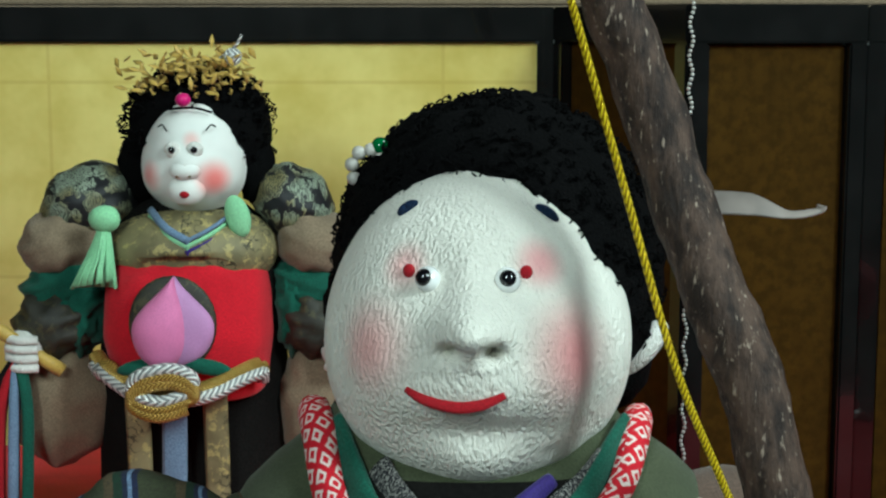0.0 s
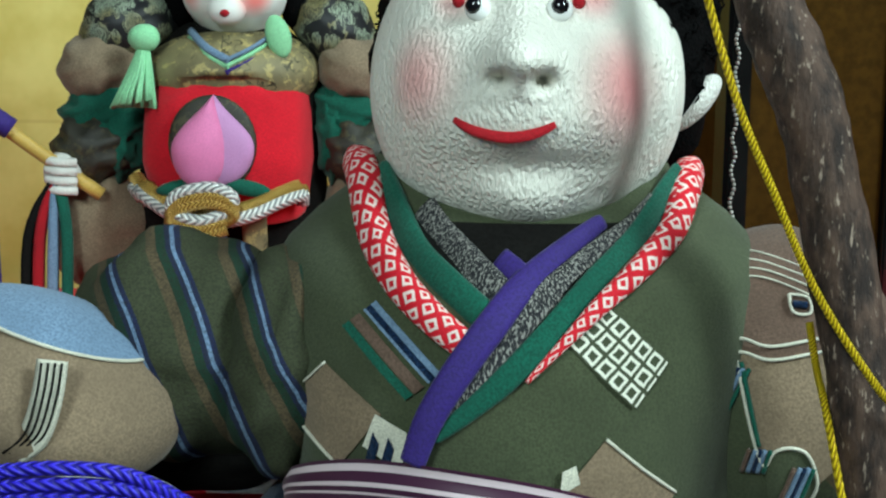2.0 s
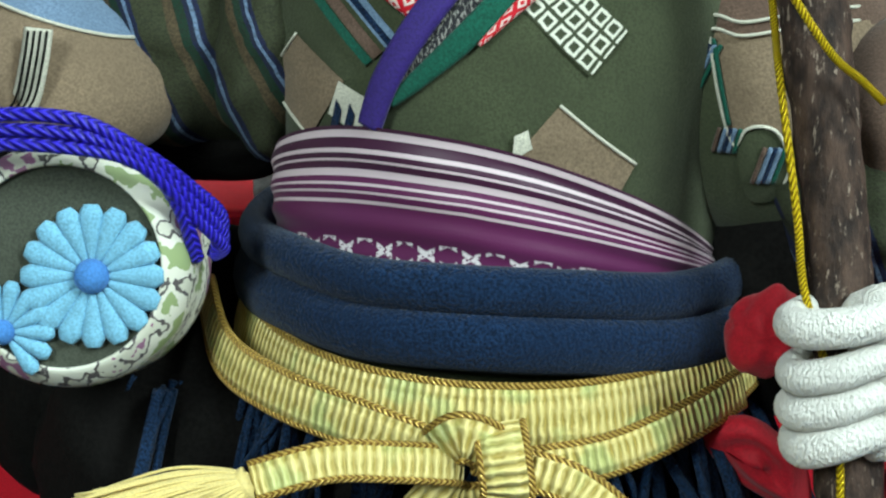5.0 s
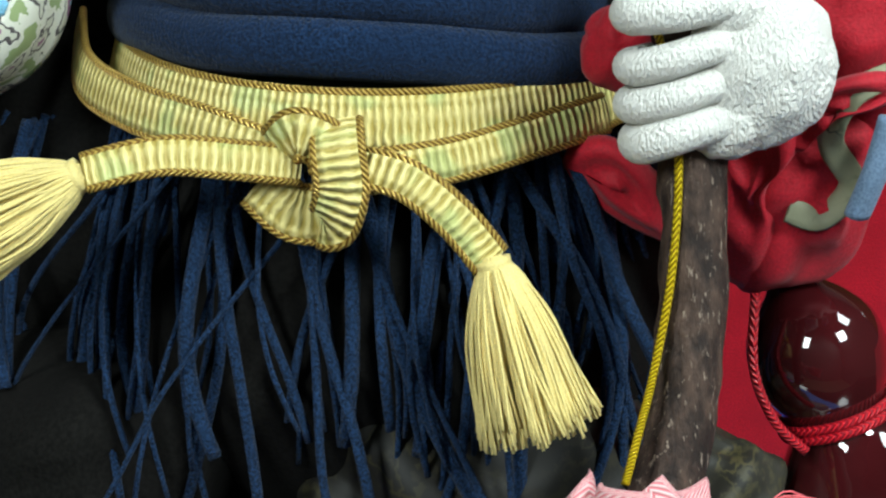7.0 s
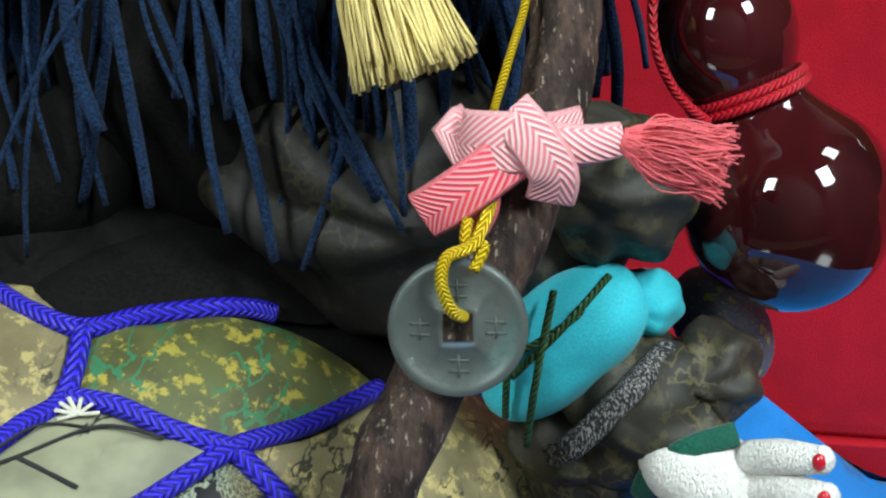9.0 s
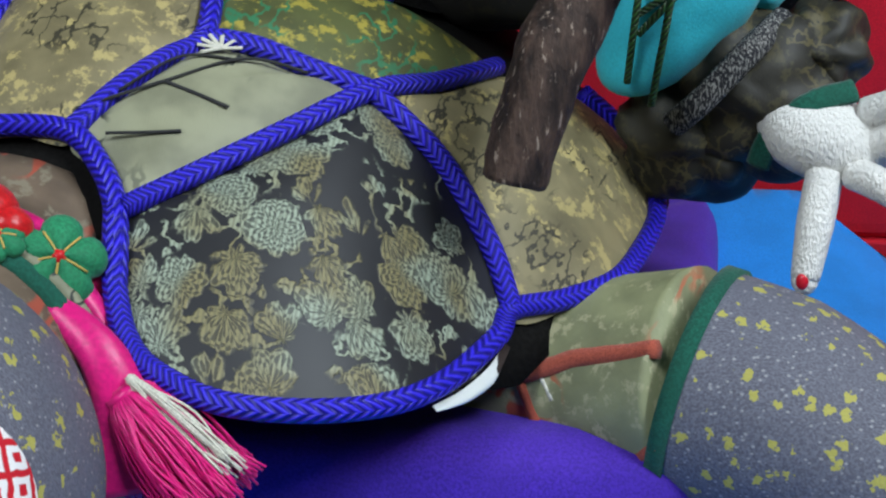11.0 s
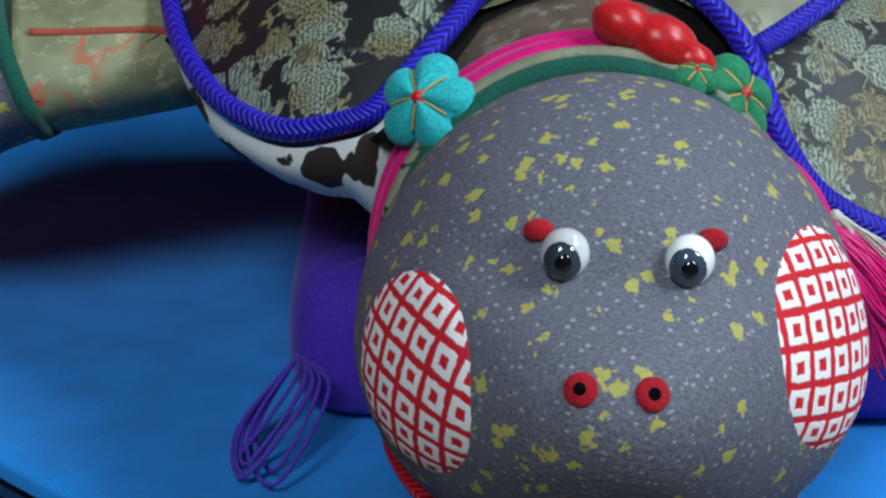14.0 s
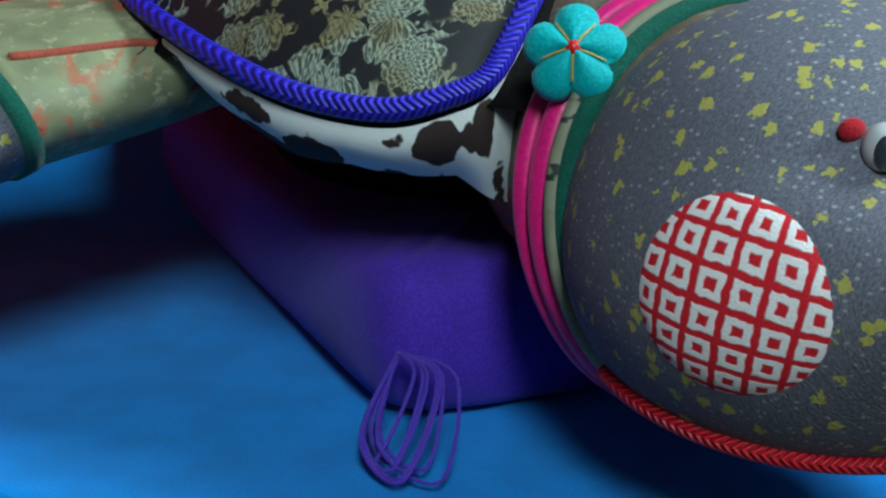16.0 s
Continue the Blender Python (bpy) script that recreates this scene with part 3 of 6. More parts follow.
DOLL = ["face", "hair", "olive", "stripe", "beige", "brown", "sky", "thread", "collar", "green", "darkweave", "purplecollar", "squares", "redlining",
        "crepe", "dark", "cyan", "greencord", "nail", "eye", "eyewhite", "lip", "silver", "navy", "silk5", "silk1", "trouser"]
I = {k: i for i, k in enumerate(DOLL)}
HEAD = Vector((0.0085, 0.392, 0.396))


def gauss(p, c, w):
    return math.exp(-sum(((p[i] - c[i]) / w[i]) ** 2 for i in range(3)))


def face_warp(d, p):
    """A wide-jawed face with full cheeks, a button nose and a soft chin."""
    p = Vector((p.x * (1.0 - 0.10 * max(0.0, d.z) + 0.13 * max(0.0, -d.z)), p.y, p.z * (1.07 if d.z < 0 else 0.94)))
    q = (p.x, p.y, p.z)
    out = 0.0110 * gauss(q, (-0.002, -0.038, 0.0045), (0.0092, 0.03, 0.0062))
    out += 0.0035 * gauss(q, (-0.002, -0.038, 0.013), (0.0055, 0.03, 0.010))
    out += 0.0040 * gauss(q, (-0.024, -0.028, -0.006), (0.011, 0.03, 0.013)) + 0.0050 * gauss(q, (0.0215, -0.030, -0.006), (0.0105, 0.03, 0.014))
    out += 0.0050 * gauss(q, (0.000, -0.038, -0.009), (0.017, 0.03, 0.010))
    out += 0.0040 * gauss(q, (0.0, -0.033, -0.030), (0.011, 0.03, 0.007))
    out -= 0.0020 * gauss(q, (-0.013, -0.034, 0.016), (0.007, 0.03, 0.006)) + 0.0020 * gauss(q, (0.008, -0.034, 0.016), (0.007, 0.03, 0.006))
    out -= 0.0022 * gauss(q, (0.0, -0.038, -0.021), (0.016, 0.03, 0.004))
    out += 0.0024 * gauss(q, (0.0365, -0.012, -0.002), (0.004, 0.03, 0.020))
    out -= 0.0062 * gauss(q, (0.0280, -0.025, -0.004), (0.0050, 0.03, 0.023)) + 0.0022 * gauss(q, (-0.0335, -0.018, -0.010), (0.0040, 0.03, 0.016))
    out -= 0.0012 * gauss(q, (0.017, -0.03, -0.028), (0.0016, 0.03, 0.0016))
    for sx in (-1, 1):
        out -= 0.0090 * gauss(q, (-0.002 + sx * 0.0045, -0.038, 0.0000), (0.0023, 0.03, 0.0018))
    return p + Vector((d.x * 0.4, d.y, d.z * 0.4)) * out


def on_face(x, z, lift=0.0):
    """The front of the face at a place across and up."""
    dx, dz = (x - HEAD.x) / 0.0385, (z - HEAD.z) / 0.0425 / (1.07 if z < HEAD.z else 0.94)
    d = Vector((dx, -math.sqrt(max(0.02, 1 - dx * dx - dz * dz)), dz))
    p = face_warp(d, Vector((d.x * 0.0385, d.y * 0.0385, d.z * 0.0425)))
    return Vector((x, HEAD.y + p.y - lift, z))


def on_torso(x, z, lift=0.0):
    """The front of the kimono at a place across and up."""
    k = (z - 0.29) / 0.085
    ry = np.interp(z, [0.285, 0.31, 0.33, 0.345, 0.352, 0.36, 0.372], [0.060, 0.0615, 0.058, 0.0525, 0.045, 0.030, 0.020])
    rx = np.interp(z, [0.285, 0.31, 0.33, 0.345, 0.352, 0.36, 0.372], [0.058, 0.060, 0.063, 0.063, 0.060, 0.052, 0.036])
    a = max(0.0, 1 - ((x - 0.008) / rx) ** 2)
    return Vector((x, 0.394 - ry * math.sqrt(a) - lift, z))


def riding_doll():
    s = Shape()
    s.ball(HEAD, (0.0385, 0.0385, 0.0425), I["face"], 210, 150, warp=face_warp)
    # ears
    s.ball((0.0520, 0.401, 0.3865), (0.0040, 0.0045, 0.0095), I["crepe"], 18, 14, Euler((0, radians(42), 0)).to_matrix())
    # eyes, with red corners
    for x, side in ((-0.0035, -1), (0.0150, 1)):
        e = on_face(x, 0.4115, 0.0006)
        s.ball(e, 0.0031, I["eyewhite"], 20, 14)
        s.ball(e + Vector((side * 0.0004 - 0.0004, -0.0014, 0.0005)), (0.0022, 0.0021, 0.0022), I["eye"], 18, 12)
        s.ball(on_face(x + side * 0.0045, 0.4130, 0.0002), (0.0015, 0.0010, 0.0017), I["lip"], 10, 8)
    lips = [on_face(x, z, 0.0003) for x, z in ((-0.0085, 0.3868), (-0.004, 0.3846), (0.003, 0.3834), (0.009, 0.3842), (0.0142, 0.3862))]
    s.sweep(lips, [0.0024, 0.0042, 0.0050, 0.0046, 0.0026], [0.0012, 0.0018, 0.002, 0.0018, 0.0012], I["lip"], 8, 6)
    # painted forehead marks
    s.ball(on_face(0.0250, 0.4255, -0.0002), (0.0034, 0.0007, 0.0018), I["navy"], 10, 8, Euler((0.5, radians(35), 0)).to_matrix())
    s.ball(on_face(-0.0085, 0.4265, -0.0002), (0.0030, 0.0007, 0.0018), I["navy"], 10, 8, Euler((0.5, radians(-35), 0)).to_matrix())

    # hair: an uneven cap covered with small curls
    hair_c, hair_r = Vector((0.0150, 0.4160, 0.4065)), (0.0445, 0.0445, 0.0460)

    def hair_warp(d, p):
        k = noise.noise(d * 5) * 0.0018 + noise.noise(d * 17) * 0.0014
        return p + d * k

    s.ball(hair_c, hair_r, I["hair"], 56, 40, warp=hair_warp)
    s.ball((0.0455, 0.4200, 0.388), (0.013, 0.02, 0.022), I["hair"], 20, 14, warp=lambda d, p: p + d * 0.002 * noise.noise(d * 9))
    s.ball((-0.0205, 0.4165, 0.393), (0.012, 0.02, 0.02), I["hair"], 20, 14, warp=lambda d, p: p + d * 0.002 * noise.noise(d * 8))
    for k in range(1500):
        d = Vector((rng.gauss(0, 1), rng.gauss(-0.5, 1), rng.gauss(0.3, 1))).normalized()
        p = hair_c + Vector((d.x * hair_r[0], d.y * hair_r[1], d.z * hair_r[2])) * 1.005
        if (p.y < 0.372 and p.z < 0.424 and -0.022 < p.x < 0.046) or p.z < 0.385:
            continue
        a = d.orthogonal().normalized()
        a.rotate(Matrix.Rotation(rng.uniform(0, 6.28), 3, d))
        b, r = d.cross(a), rng.uniform(0.0007, 0.0016)
        s.sweep([p + (a * math.cos(w) + d * (math.sin(w) * 0.7 + 0.15) + b * 0.35 * w / 3) * r for w in (0, 1.3, 2.6, 4.0, 5.2)], 0.0006, m=I["hair"], n=4, steps=1)

    # kimono body
    def torso(u, v):
        z = 0.232 + 0.142 * u
        ry = np.interp(z, [0.285, 0.31, 0.33, 0.345, 0.352, 0.36, 0.372], [0.060, 0.0615, 0.058, 0.0525, 0.045, 0.030, 0.020])
        rx = np.interp(z, [0.285, 0.31, 0.33, 0.345, 0.352, 0.36, 0.372], [0.058, 0.060, 0.063, 0.063, 0.060, 0.052, 0.036])
        a = v * math.tau
        fold = 0.0009 * noise.noise(Vector((math.cos(a) * 3, math.sin(a) * 3, z * 60)))
        return (0.008 + (rx + fold) * math.sin(a), 0.394 - (ry + fold) * math.cos(a), z)

    s.grid(torso, 40, 72, I["olive"], 0.1, 0.38)

    # crossed collars, innermost first; each follows the chest
    def collar(pts, w, t, m, lift):
        line = [Vector(p) for p in pts]
        s.sweep([(p.x, p.y - lift, p.z) for p in line], w, t, I[m], 12, 8, face=lambda p: (p.x - 0.008, p.y - 0.40, 0.012), square=0.75)

    # near-black patch put in for the dark gap under the chin
    patch_v = [Vector((-0.028, 0, 0.3610)), Vector((0.043, 0, 0.3610)), Vector((0.0, 0, 0.3400))]
    s.grid(lambda u, v: on_torso(*(lambda p: (p.x, p.z))(patch_v[2].lerp(patch_v[0].lerp(patch_v[1], v), u)), 0.0008), 10, 14, I["dark"], 0.04, 0.07)
    collar([(-0.0160, 0.370, 0.3630), (-0.0123, 0.3634, 0.3587), (-0.0039, 0.3499, 0.3525), (0.0027, 0.3430, 0.3471)], 0.0085, 0.003, "darkweave", 0.0)
    collar([(0.0400, 0.374, 0.3640), (0.0336, 0.366, 0.3593), (0.0223, 0.3533, 0.3539), (0.0104, 0.3419, 0.3461), (0.0030, 0.3381, 0.3369), (-0.0045, 0.3361, 0.3286), (-0.0106, 0.3359, 0.3193)], [0.0075, 0.007, 0.0068, 0.0066, 0.006, 0.005, 0.002], 0.0022, "darkweave", 0.0002)
    collar([(-0.0270, 0.386, 0.3700), (-0.0239, 0.3753, 0.3655), (-0.0175, 0.3592, 0.3557), (-0.0090, 0.3474, 0.3494), (-0.0010, 0.3408, 0.3436)], 0.0072, 0.0036, "green", 0.0005)
    collar([(0.0470, 0.386, 0.3700), (0.0427, 0.3783, 0.3665), (0.0348, 0.3641, 0.3582), (0.0234, 0.3479, 0.3501), (0.0131, 0.3392, 0.3402), (0.0031, 0.3356, 0.3302), (-0.0068, 0.3353, 0.3215), (-0.0120, 0.3355, 0.3165)], [0.007, 0.0068, 0.0066, 0.0064, 0.0062, 0.0060, 0.0045, 0.002], 0.0026, "green", 0.0005)
    collar([(-0.0335, 0.394, 0.3720), (-0.0312, 0.3835, 0.3685), (-0.0275, 0.3664, 0.3579), (-0.0210, 0.3504, 0.3499), (-0.0126, 0.3416, 0.3429), (-0.0040, 0.3385, 0.3365)], [0.0085, 0.0088, 0.0084, 0.0078, 0.0074, 0.0066], [0.008, 0.008, 0.0072, 0.0062, 0.0052, 0.003], "collar", 0.0010)
    collar([(0.0505, 0.393, 0.3705), (0.0481, 0.3827, 0.3668), (0.0434, 0.3688, 0.3591), (0.0342, 0.3532, 0.3527), (0.0246, 0.3430, 0.3461), (0.0169, 0.3384, 0.3390), (0.0082, 0.3350, 0.3304)], [0.0078, 0.0075, 0.0066, 0.0056, 0.0044, 0.0028, 0.001], [0.007, 0.007, 0.006, 0.0048, 0.0036, 0.0024, 0.0012], "collar", 0.0010)
    collar([(0.0022, 0.3500, 0.3550), (0.0081, 0.3445, 0.3512)], 0.0060, 0.003, "purplecollar", 0.0)
    collar([(0.0260, 0.3660, 0.3615), (0.0172, 0.3566, 0.3566), (0.0078, 0.3457, 0.3506), (0.0003, 0.3393, 0.3423), (-0.0071, 0.3366, 0.3322), (-0.0133, 0.3360, 0.3216), (-0.0170, 0.3360, 0.3114)], [0.004, 0.0056, 0.0068, 0.0074, 0.0074, 0.0070, 0.0062], 0.0034, "purplecollar", 0.0018)

    # cloth panels sewn to the chest
    def patch(corners, m, lift=0.0009, edge=None, keep=(0, 1, 2, 3)):
        a, b, c, d = [Vector((x, 0, z)) for x, z in corners]

        def fn(u, v):
            p = a.lerp(b, u).lerp(d.lerp(c, u), v)
            return on_torso(p.x, p.z, lift)

        s.grid(fn, 10, 10, I[m], (b - a).length, (d - a).length)
        if edge:
            ring = [a, b, c, d]
            for k in keep:
                p, q = ring[k], ring[(k + 1) % 4]
                s.sweep([on_torso(p.lerp(q, w / 4).x, p.lerp(q, w / 4).z, lift + 0.0004) for w in range(5)], 0.0009, 0.0007, I[edge], 6, 3)

    patch([(0.0169, 0.3384), (0.0265, 0.3461), (0.0406, 0.3328), (0.0328, 0.3231)], "squares")
    patch([(0.0264, 0.3171), (0.0433, 0.3022), (0.0400, 0.2960), (0.0150, 0.3040)], "beige", edge="thread", keep=(0,))
    patch([(0.0165, 0.3105), (0.0195, 0.3118), (0.0205, 0.3075), (0.0160, 0.3050)], "thread", 0.0013)
    patch([(-0.0511, 0.3146), (-0.0386, 0.3293), (-0.0246, 0.3201), (-0.0351, 0.3050)], "beige", edge="thread", keep=(0, 3))
    patch([(-0.0290, 0.3120), (-0.0260, 0.3201), (-0.0185, 0.3171), (-0.0197, 0.3080)], "thread", 0.0014)
    patch([(-0.0282, 0.3095), (-0.0265, 0.3160), (-0.0250, 0.3135), (-0.0262, 0.3080)], "navy", 0.0019)
    patch([(-0.0245, 0.3095), (-0.0228, 0.3155), (-0.0215, 0.3130), (-0.0225, 0.3080)], "navy", 0.0019)
    # woven stripes on the crossed panel: brown, blue and navy
    for o, m, w in ((0.0, "sky", 0.0016), (0.0016, "navy", 0.0016), (0.0032, "sky", 0.0007), (0.0052, "brown", 0.0030), (0.0085, "green", 0.0024)):
        a, b = (-0.0262 - o * 0.75, 0.3452 - o * 0.62), (-0.0108 - o * 0.75, 0.3310 - o * 0.62)
        patch([a, b, (b[0] - w * 0.75, b[1] - w * 0.62), (a[0] - w * 0.75, a[1] - w * 0.62)], m, 0.0007 + o * 0.02)

    # near sleeve: striped shoulder, folds, and the patched forearm
    def puff(c, r, m, rot=(0, 0, 0), k=0.0022, f=3.0, nu=40, nv=30):
        def w(d, p):
            ridge = math.sin(f * 2.2 * math.atan2(d.z, d.x) + 3 * d.y) * 0.5 + noise.noise(d * f)
            return p + d * (k * ridge)
        s.ball(c, r, I[m], nu, nv, Euler([radians(a) for a in rot]).to_matrix(), warp=w)

    puff((-0.078, 0.398, 0.322), (0.032, 0.030, 0.030), "stripe", (0, 20, 0))
    puff((-0.050, 0.385, 0.322), (0.018, 0.026, 0.030), "stripe", (0, 8, 0), 0.0018)
    puff((-0.113, 0.377, 0.3160), (0.038, 0.0285, 0.0225), "beige", (0, 18, -6), 0.0010, 1.3)
    turn = Euler((0, radians(18), radians(-6))).to_matrix()

    def blue_cap(u, v):
        a, b = u * math.tau, (0.27 + 0.23 * v) * math.pi
        return Vector((-0.113, 0.377, 0.3162)) + turn @ Vector((0.0387 * math.cos(a) * math.cos(b), 0.0291 * math.sin(a) * math.cos(b), 0.0234 * math.sin(b)))

    s.grid(blue_cap, 48, 12, I["sky"], 0.2, 0.03)
    s.sweep([blue_cap(k / 24, 0) for k in range(24)], 0.0010, m=I["thread"], n=6, steps=2, closed=True)
    s.sweep([(-0.1015, 0.3495, 0.3300), (-0.1025, 0.3475, 0.322), (-0.1060, 0.3485, 0.3125), (-0.112, 0.351, 0.307)], 0.0075, 0.0008, I["thread"], 8, 6, face=(0, -1, 0.1))
    for k in range(4):
        o = -0.0024 + 0.0016 * k
        s.sweep([(-0.1015 + o, 0.3488, 0.3295), (-0.1025 + o, 0.3468, 0.322), (-0.1060 + o, 0.3478, 0.3125), (-0.112 + o, 0.3503, 0.307)], 0.0007, 0.0006, I["dark"], 6, 5)
    s.sweep([(-0.1185, 0.3500, 0.3290), (-0.1235, 0.3480, 0.318), (-0.130, 0.349, 0.309)], 0.0008, m=I["thread"], n=6)

    # far sleeve toward the pole: brown above, tan beside, olive in front, with couched thread between
    SC, SR = Vector((0.073, 0.392, 0.314)), Vector((0.035, 0.036, 0.042))

    def on_sleeve(x, z, lift=0.0):
        k = 1 - ((x - SC.x) / SR.x) ** 2 - ((z - SC.z) / SR.z) ** 2
        return Vector((x, SC.y - SR.y * math.sqrt(max(0.02, k)) - lift, z))

    waist = [(0.0380, 0.3255), (0.0478, 0.3268), (0.0539, 0.3296), (0.0601, 0.3312), (0.0664, 0.3300), (0.0769, 0.3318), (0.090, 0.3330), (0.104, 0.331)]
    side = [(0.3310, 0.0588), (0.3188, 0.0609), (0.3093, 0.0634), (0.3044, 0.0660), (0.2950, 0.0780), (0.2850, 0.0900)]
    first = len(s.f)
    s.ball(SC, tuple(SR), I["olive"], 150, 110, warp=lambda d, p: p + d * (0.0008 * noise.noise(d * 3)))
    for i in range(first, len(s.f)):
        c = sum((Vector(s.v[k]) for k in s.f[i]), Vector()) / 4
        if c.z > np.interp(c.x, [q[0] for q in waist], [q[1] for q in waist]):
            s.m[i] = I["brown"]
        elif c.x > np.interp(-c.z, [-q[0] for q in side], [q[1] for q in side]) or c.y > 0.40:
            s.m[i] = I["beige"]
    # scallop of olive cloth let into the tan
    scallop = [(0.0660, 0.3044), (0.0679, 0.3080), (0.0718, 0.3092), (0.0759, 0.3072), (0.0788, 0.2997), (0.0774, 0.2915), (0.0700, 0.2900)]
    mid = (0.0715, 0.2985)
    rim = smooth([Vector((x, 0, z)) for x, z in scallop], 5, True)[:-1]
    s.grid(lambda u, v: on_sleeve(mid[0] + (rim[int(round(v * len(rim))) % len(rim)].x - mid[0]) * u, mid[1] + (rim[int(round(v * len(rim))) % len(rim)].z - mid[1]) * u, 0.0010 - 0.0004 * u), 6, len(rim), I["olive"])

    def couched(pts, w=0.0009, m="thread"):
        s.sweep([on_sleeve(x, z, 0.0012) for x, z in pts], w, m=I[m], n=6, steps=6)

    couched(waist[1:])
    couched([(x, z + 0.0030) for x, z in waist[1:]])
    couched([(0.0588, 0.3295), (0.0609, 0.3188), (0.0634, 0.3093), (0.0658, 0.3044), (0.0679, 0.3082), (0.0718, 0.3094), (0.0759, 0.3074), (0.0788, 0.2997), (0.0774, 0.2915), (0.0837, 0.2963), (0.095, 0.2990)])
    couched([(0.0598, 0.3290), (0.0619, 0.3188), (0.0642, 0.3093)], 0.0012, "green")
    couched([(0.0715, 0.3443), (0.0760, 0.3436), (0.0762, 0.3404), (0.0722, 0.3406), (0.0715, 0.3443)], 0.0008)
    couched([(0.0722, 0.3424), (0.0756, 0.3420)], 0.0020, "navy")
    for k in range(4):
        couched([(0.0560 + 0.0006 * k, 0.3462 + 0.0018 * k), (0.0660, 0.3475 + 0.0016 * k), (0.0770, 0.3440 + 0.0018 * k)], 0.0005)
    for (x0, z0), (x1, z1) in (((0.0582, 0.3277), (0.0524, 0.3147)), ((0.0636, 0.3085), (0.0622, 0.3025)), ((0.0742, 0.3042), (0.0717, 0.2950))):
        for o, m in ((-0.0014, "brown"), (0.0, "sky"), (0.0011, "navy"), (0.0021, "sky"), (0.0034, "green")):
            couched([(x0 + o, z0), (x1 + o, z1)], 0.0012, m)
    puff((0.108, 0.372, 0.305), (0.024, 0.026, 0.030), "brown", (0, 10, 0), 0.0016, 1.6)
    puff((0.105, 0.366, 0.286), (0.030, 0.026, 0.022), "stripe", (0, 20, 0), 0.0020, 2.4)

    # hand round the pole
    def back_of_hand(d, p):
        return p + d * (0.0012 * noise.noise(d * 2.5) + 0.0004 * noise.noise(d * 9))

    s.ball((0.1050, 0.3165, 0.2650), (0.0158, 0.0125, 0.0175), I["crepe"], 48, 36, Euler((0, radians(14), 0)).to_matrix(), warp=back_of_hand)
    s.ball((0.0985, 0.3135, 0.2545), (0.0105, 0.0085, 0.0085), I["crepe"], 30, 22, warp=back_of_hand)
    s.ball((0.0985, 0.3140, 0.2775), (0.0100, 0.0085, 0.0070), I["crepe"], 30, 22, warp=back_of_hand)
    for x0, z0, z1, w in ((0.0785, 0.2765, 0.2795, 0.0086), (0.0790, 0.2655, 0.2705, 0.0076), (0.0792, 0.2575, 0.2625, 0.0076), (0.0808, 0.2495, 0.2545, 0.0086)):
        s.sweep([(0.1010, 0.3110, z1 + 0.0008), (0.0950, 0.3068, z1), (0.0875, 0.3050, (z0 + z1) / 2), (x0 + 0.0012, 0.3072, z0 + 0.0003), (x0 - 0.0003, 0.3135, z0), (0.0830, 0.3240, z0)],
                [w * 0.85, w * 0.97, w, w * 1.02, w * 0.9, w * 0.7], [w * 0.8, w * 0.95, w, w, w * 0.9, w * 0.7], I["crepe"], 16, 7)
    # red lining round the wrist
    puff((0.0745, 0.3400, 0.2645), (0.0085, 0.009, 0.011), "redlining", (0, 20, 0), 0.0012, 2)

    def lobe(rim, m, bulge=0.004, way=(0, -1, 0)):
        """A soft folded piece of cloth with a rounded rim."""
        line = smooth(rim, 6, True)[:-1]
        mid, k, way = sum(line, Vector()) / len(line), len(line), Vector(way)
        for sgn in (1, -1):
            s.grid(lambda u, v: mid.lerp(line[int(round(v * k)) % k], u) + way * (sgn * bulge * math.sqrt(max(0.0, 1 - u * u)) + 0.0012 * math.sin(9 * u + 5 * v)), 10, k, I[m])

    lobe([(0.0605, 0.345, 0.2350), (0.0640, 0.343, 0.2405), (0.0720, 0.341, 0.2425), (0.0800, 0.342, 0.2370), (0.0860, 0.345, 0.2290), (0.0880, 0.348, 0.2160), (0.0820, 0.348, 0.2165), (0.0700, 0.346, 0.2240)], "redlining", 0.005)
    lobe([(0.0900, 0.346, 0.2500), (0.1040, 0.342, 0.2470), (0.1120, 0.336, 0.2530), (0.1150, 0.334, 0.2440), (0.1090, 0.338, 0.2330), (0.1120, 0.342, 0.2200), (0.1080, 0.345, 0.2060), (0.0980, 0.346, 0.2090), (0.0900, 0.348, 0.2160)], "redlining", 0.006)
    lobe([(0.1090, 0.336, 0.2500), (0.1160, 0.329, 0.2580), (0.1290, 0.330, 0.2620), (0.1400, 0.336, 0.2590), (0.1330, 0.333, 0.2540), (0.1210, 0.331, 0.2500), (0.1150, 0.333, 0.2430)], "redlining", 0.003)
    puff((0.1150, 0.3530, 0.2330), (0.0200, 0.016, 0.030), "redlining", (0, 10, 0), 0.0030, 2.5)
    puff((0.1300, 0.3560, 0.2680), (0.0230, 0.018, 0.030), "redlining", (0, -10, 0), 0.0030, 2.5)
    s.sweep([(0.137, 0.335, 0.262), (0.1255, 0.3305, 0.257), (0.1215, 0.333, 0.246), (0.127, 0.337, 0.235), (0.121, 0.338, 0.2265), (0.1135, 0.3365, 0.2285)], 0.006, 0.0014, I["silk1"], 10, 7, face=(-0.3, -1, 0.4), square=0.7)
    s.sweep([(0.134, 0.331, 0.252), (0.1315, 0.331, 0.240), (0.1285, 0.3335, 0.229)], 0.007, 0.005, I["sky"], 10, 6)

    # near-black fillers added for shaded gaps; the second also ends the striped sleeve
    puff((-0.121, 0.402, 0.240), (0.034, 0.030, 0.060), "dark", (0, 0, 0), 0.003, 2)
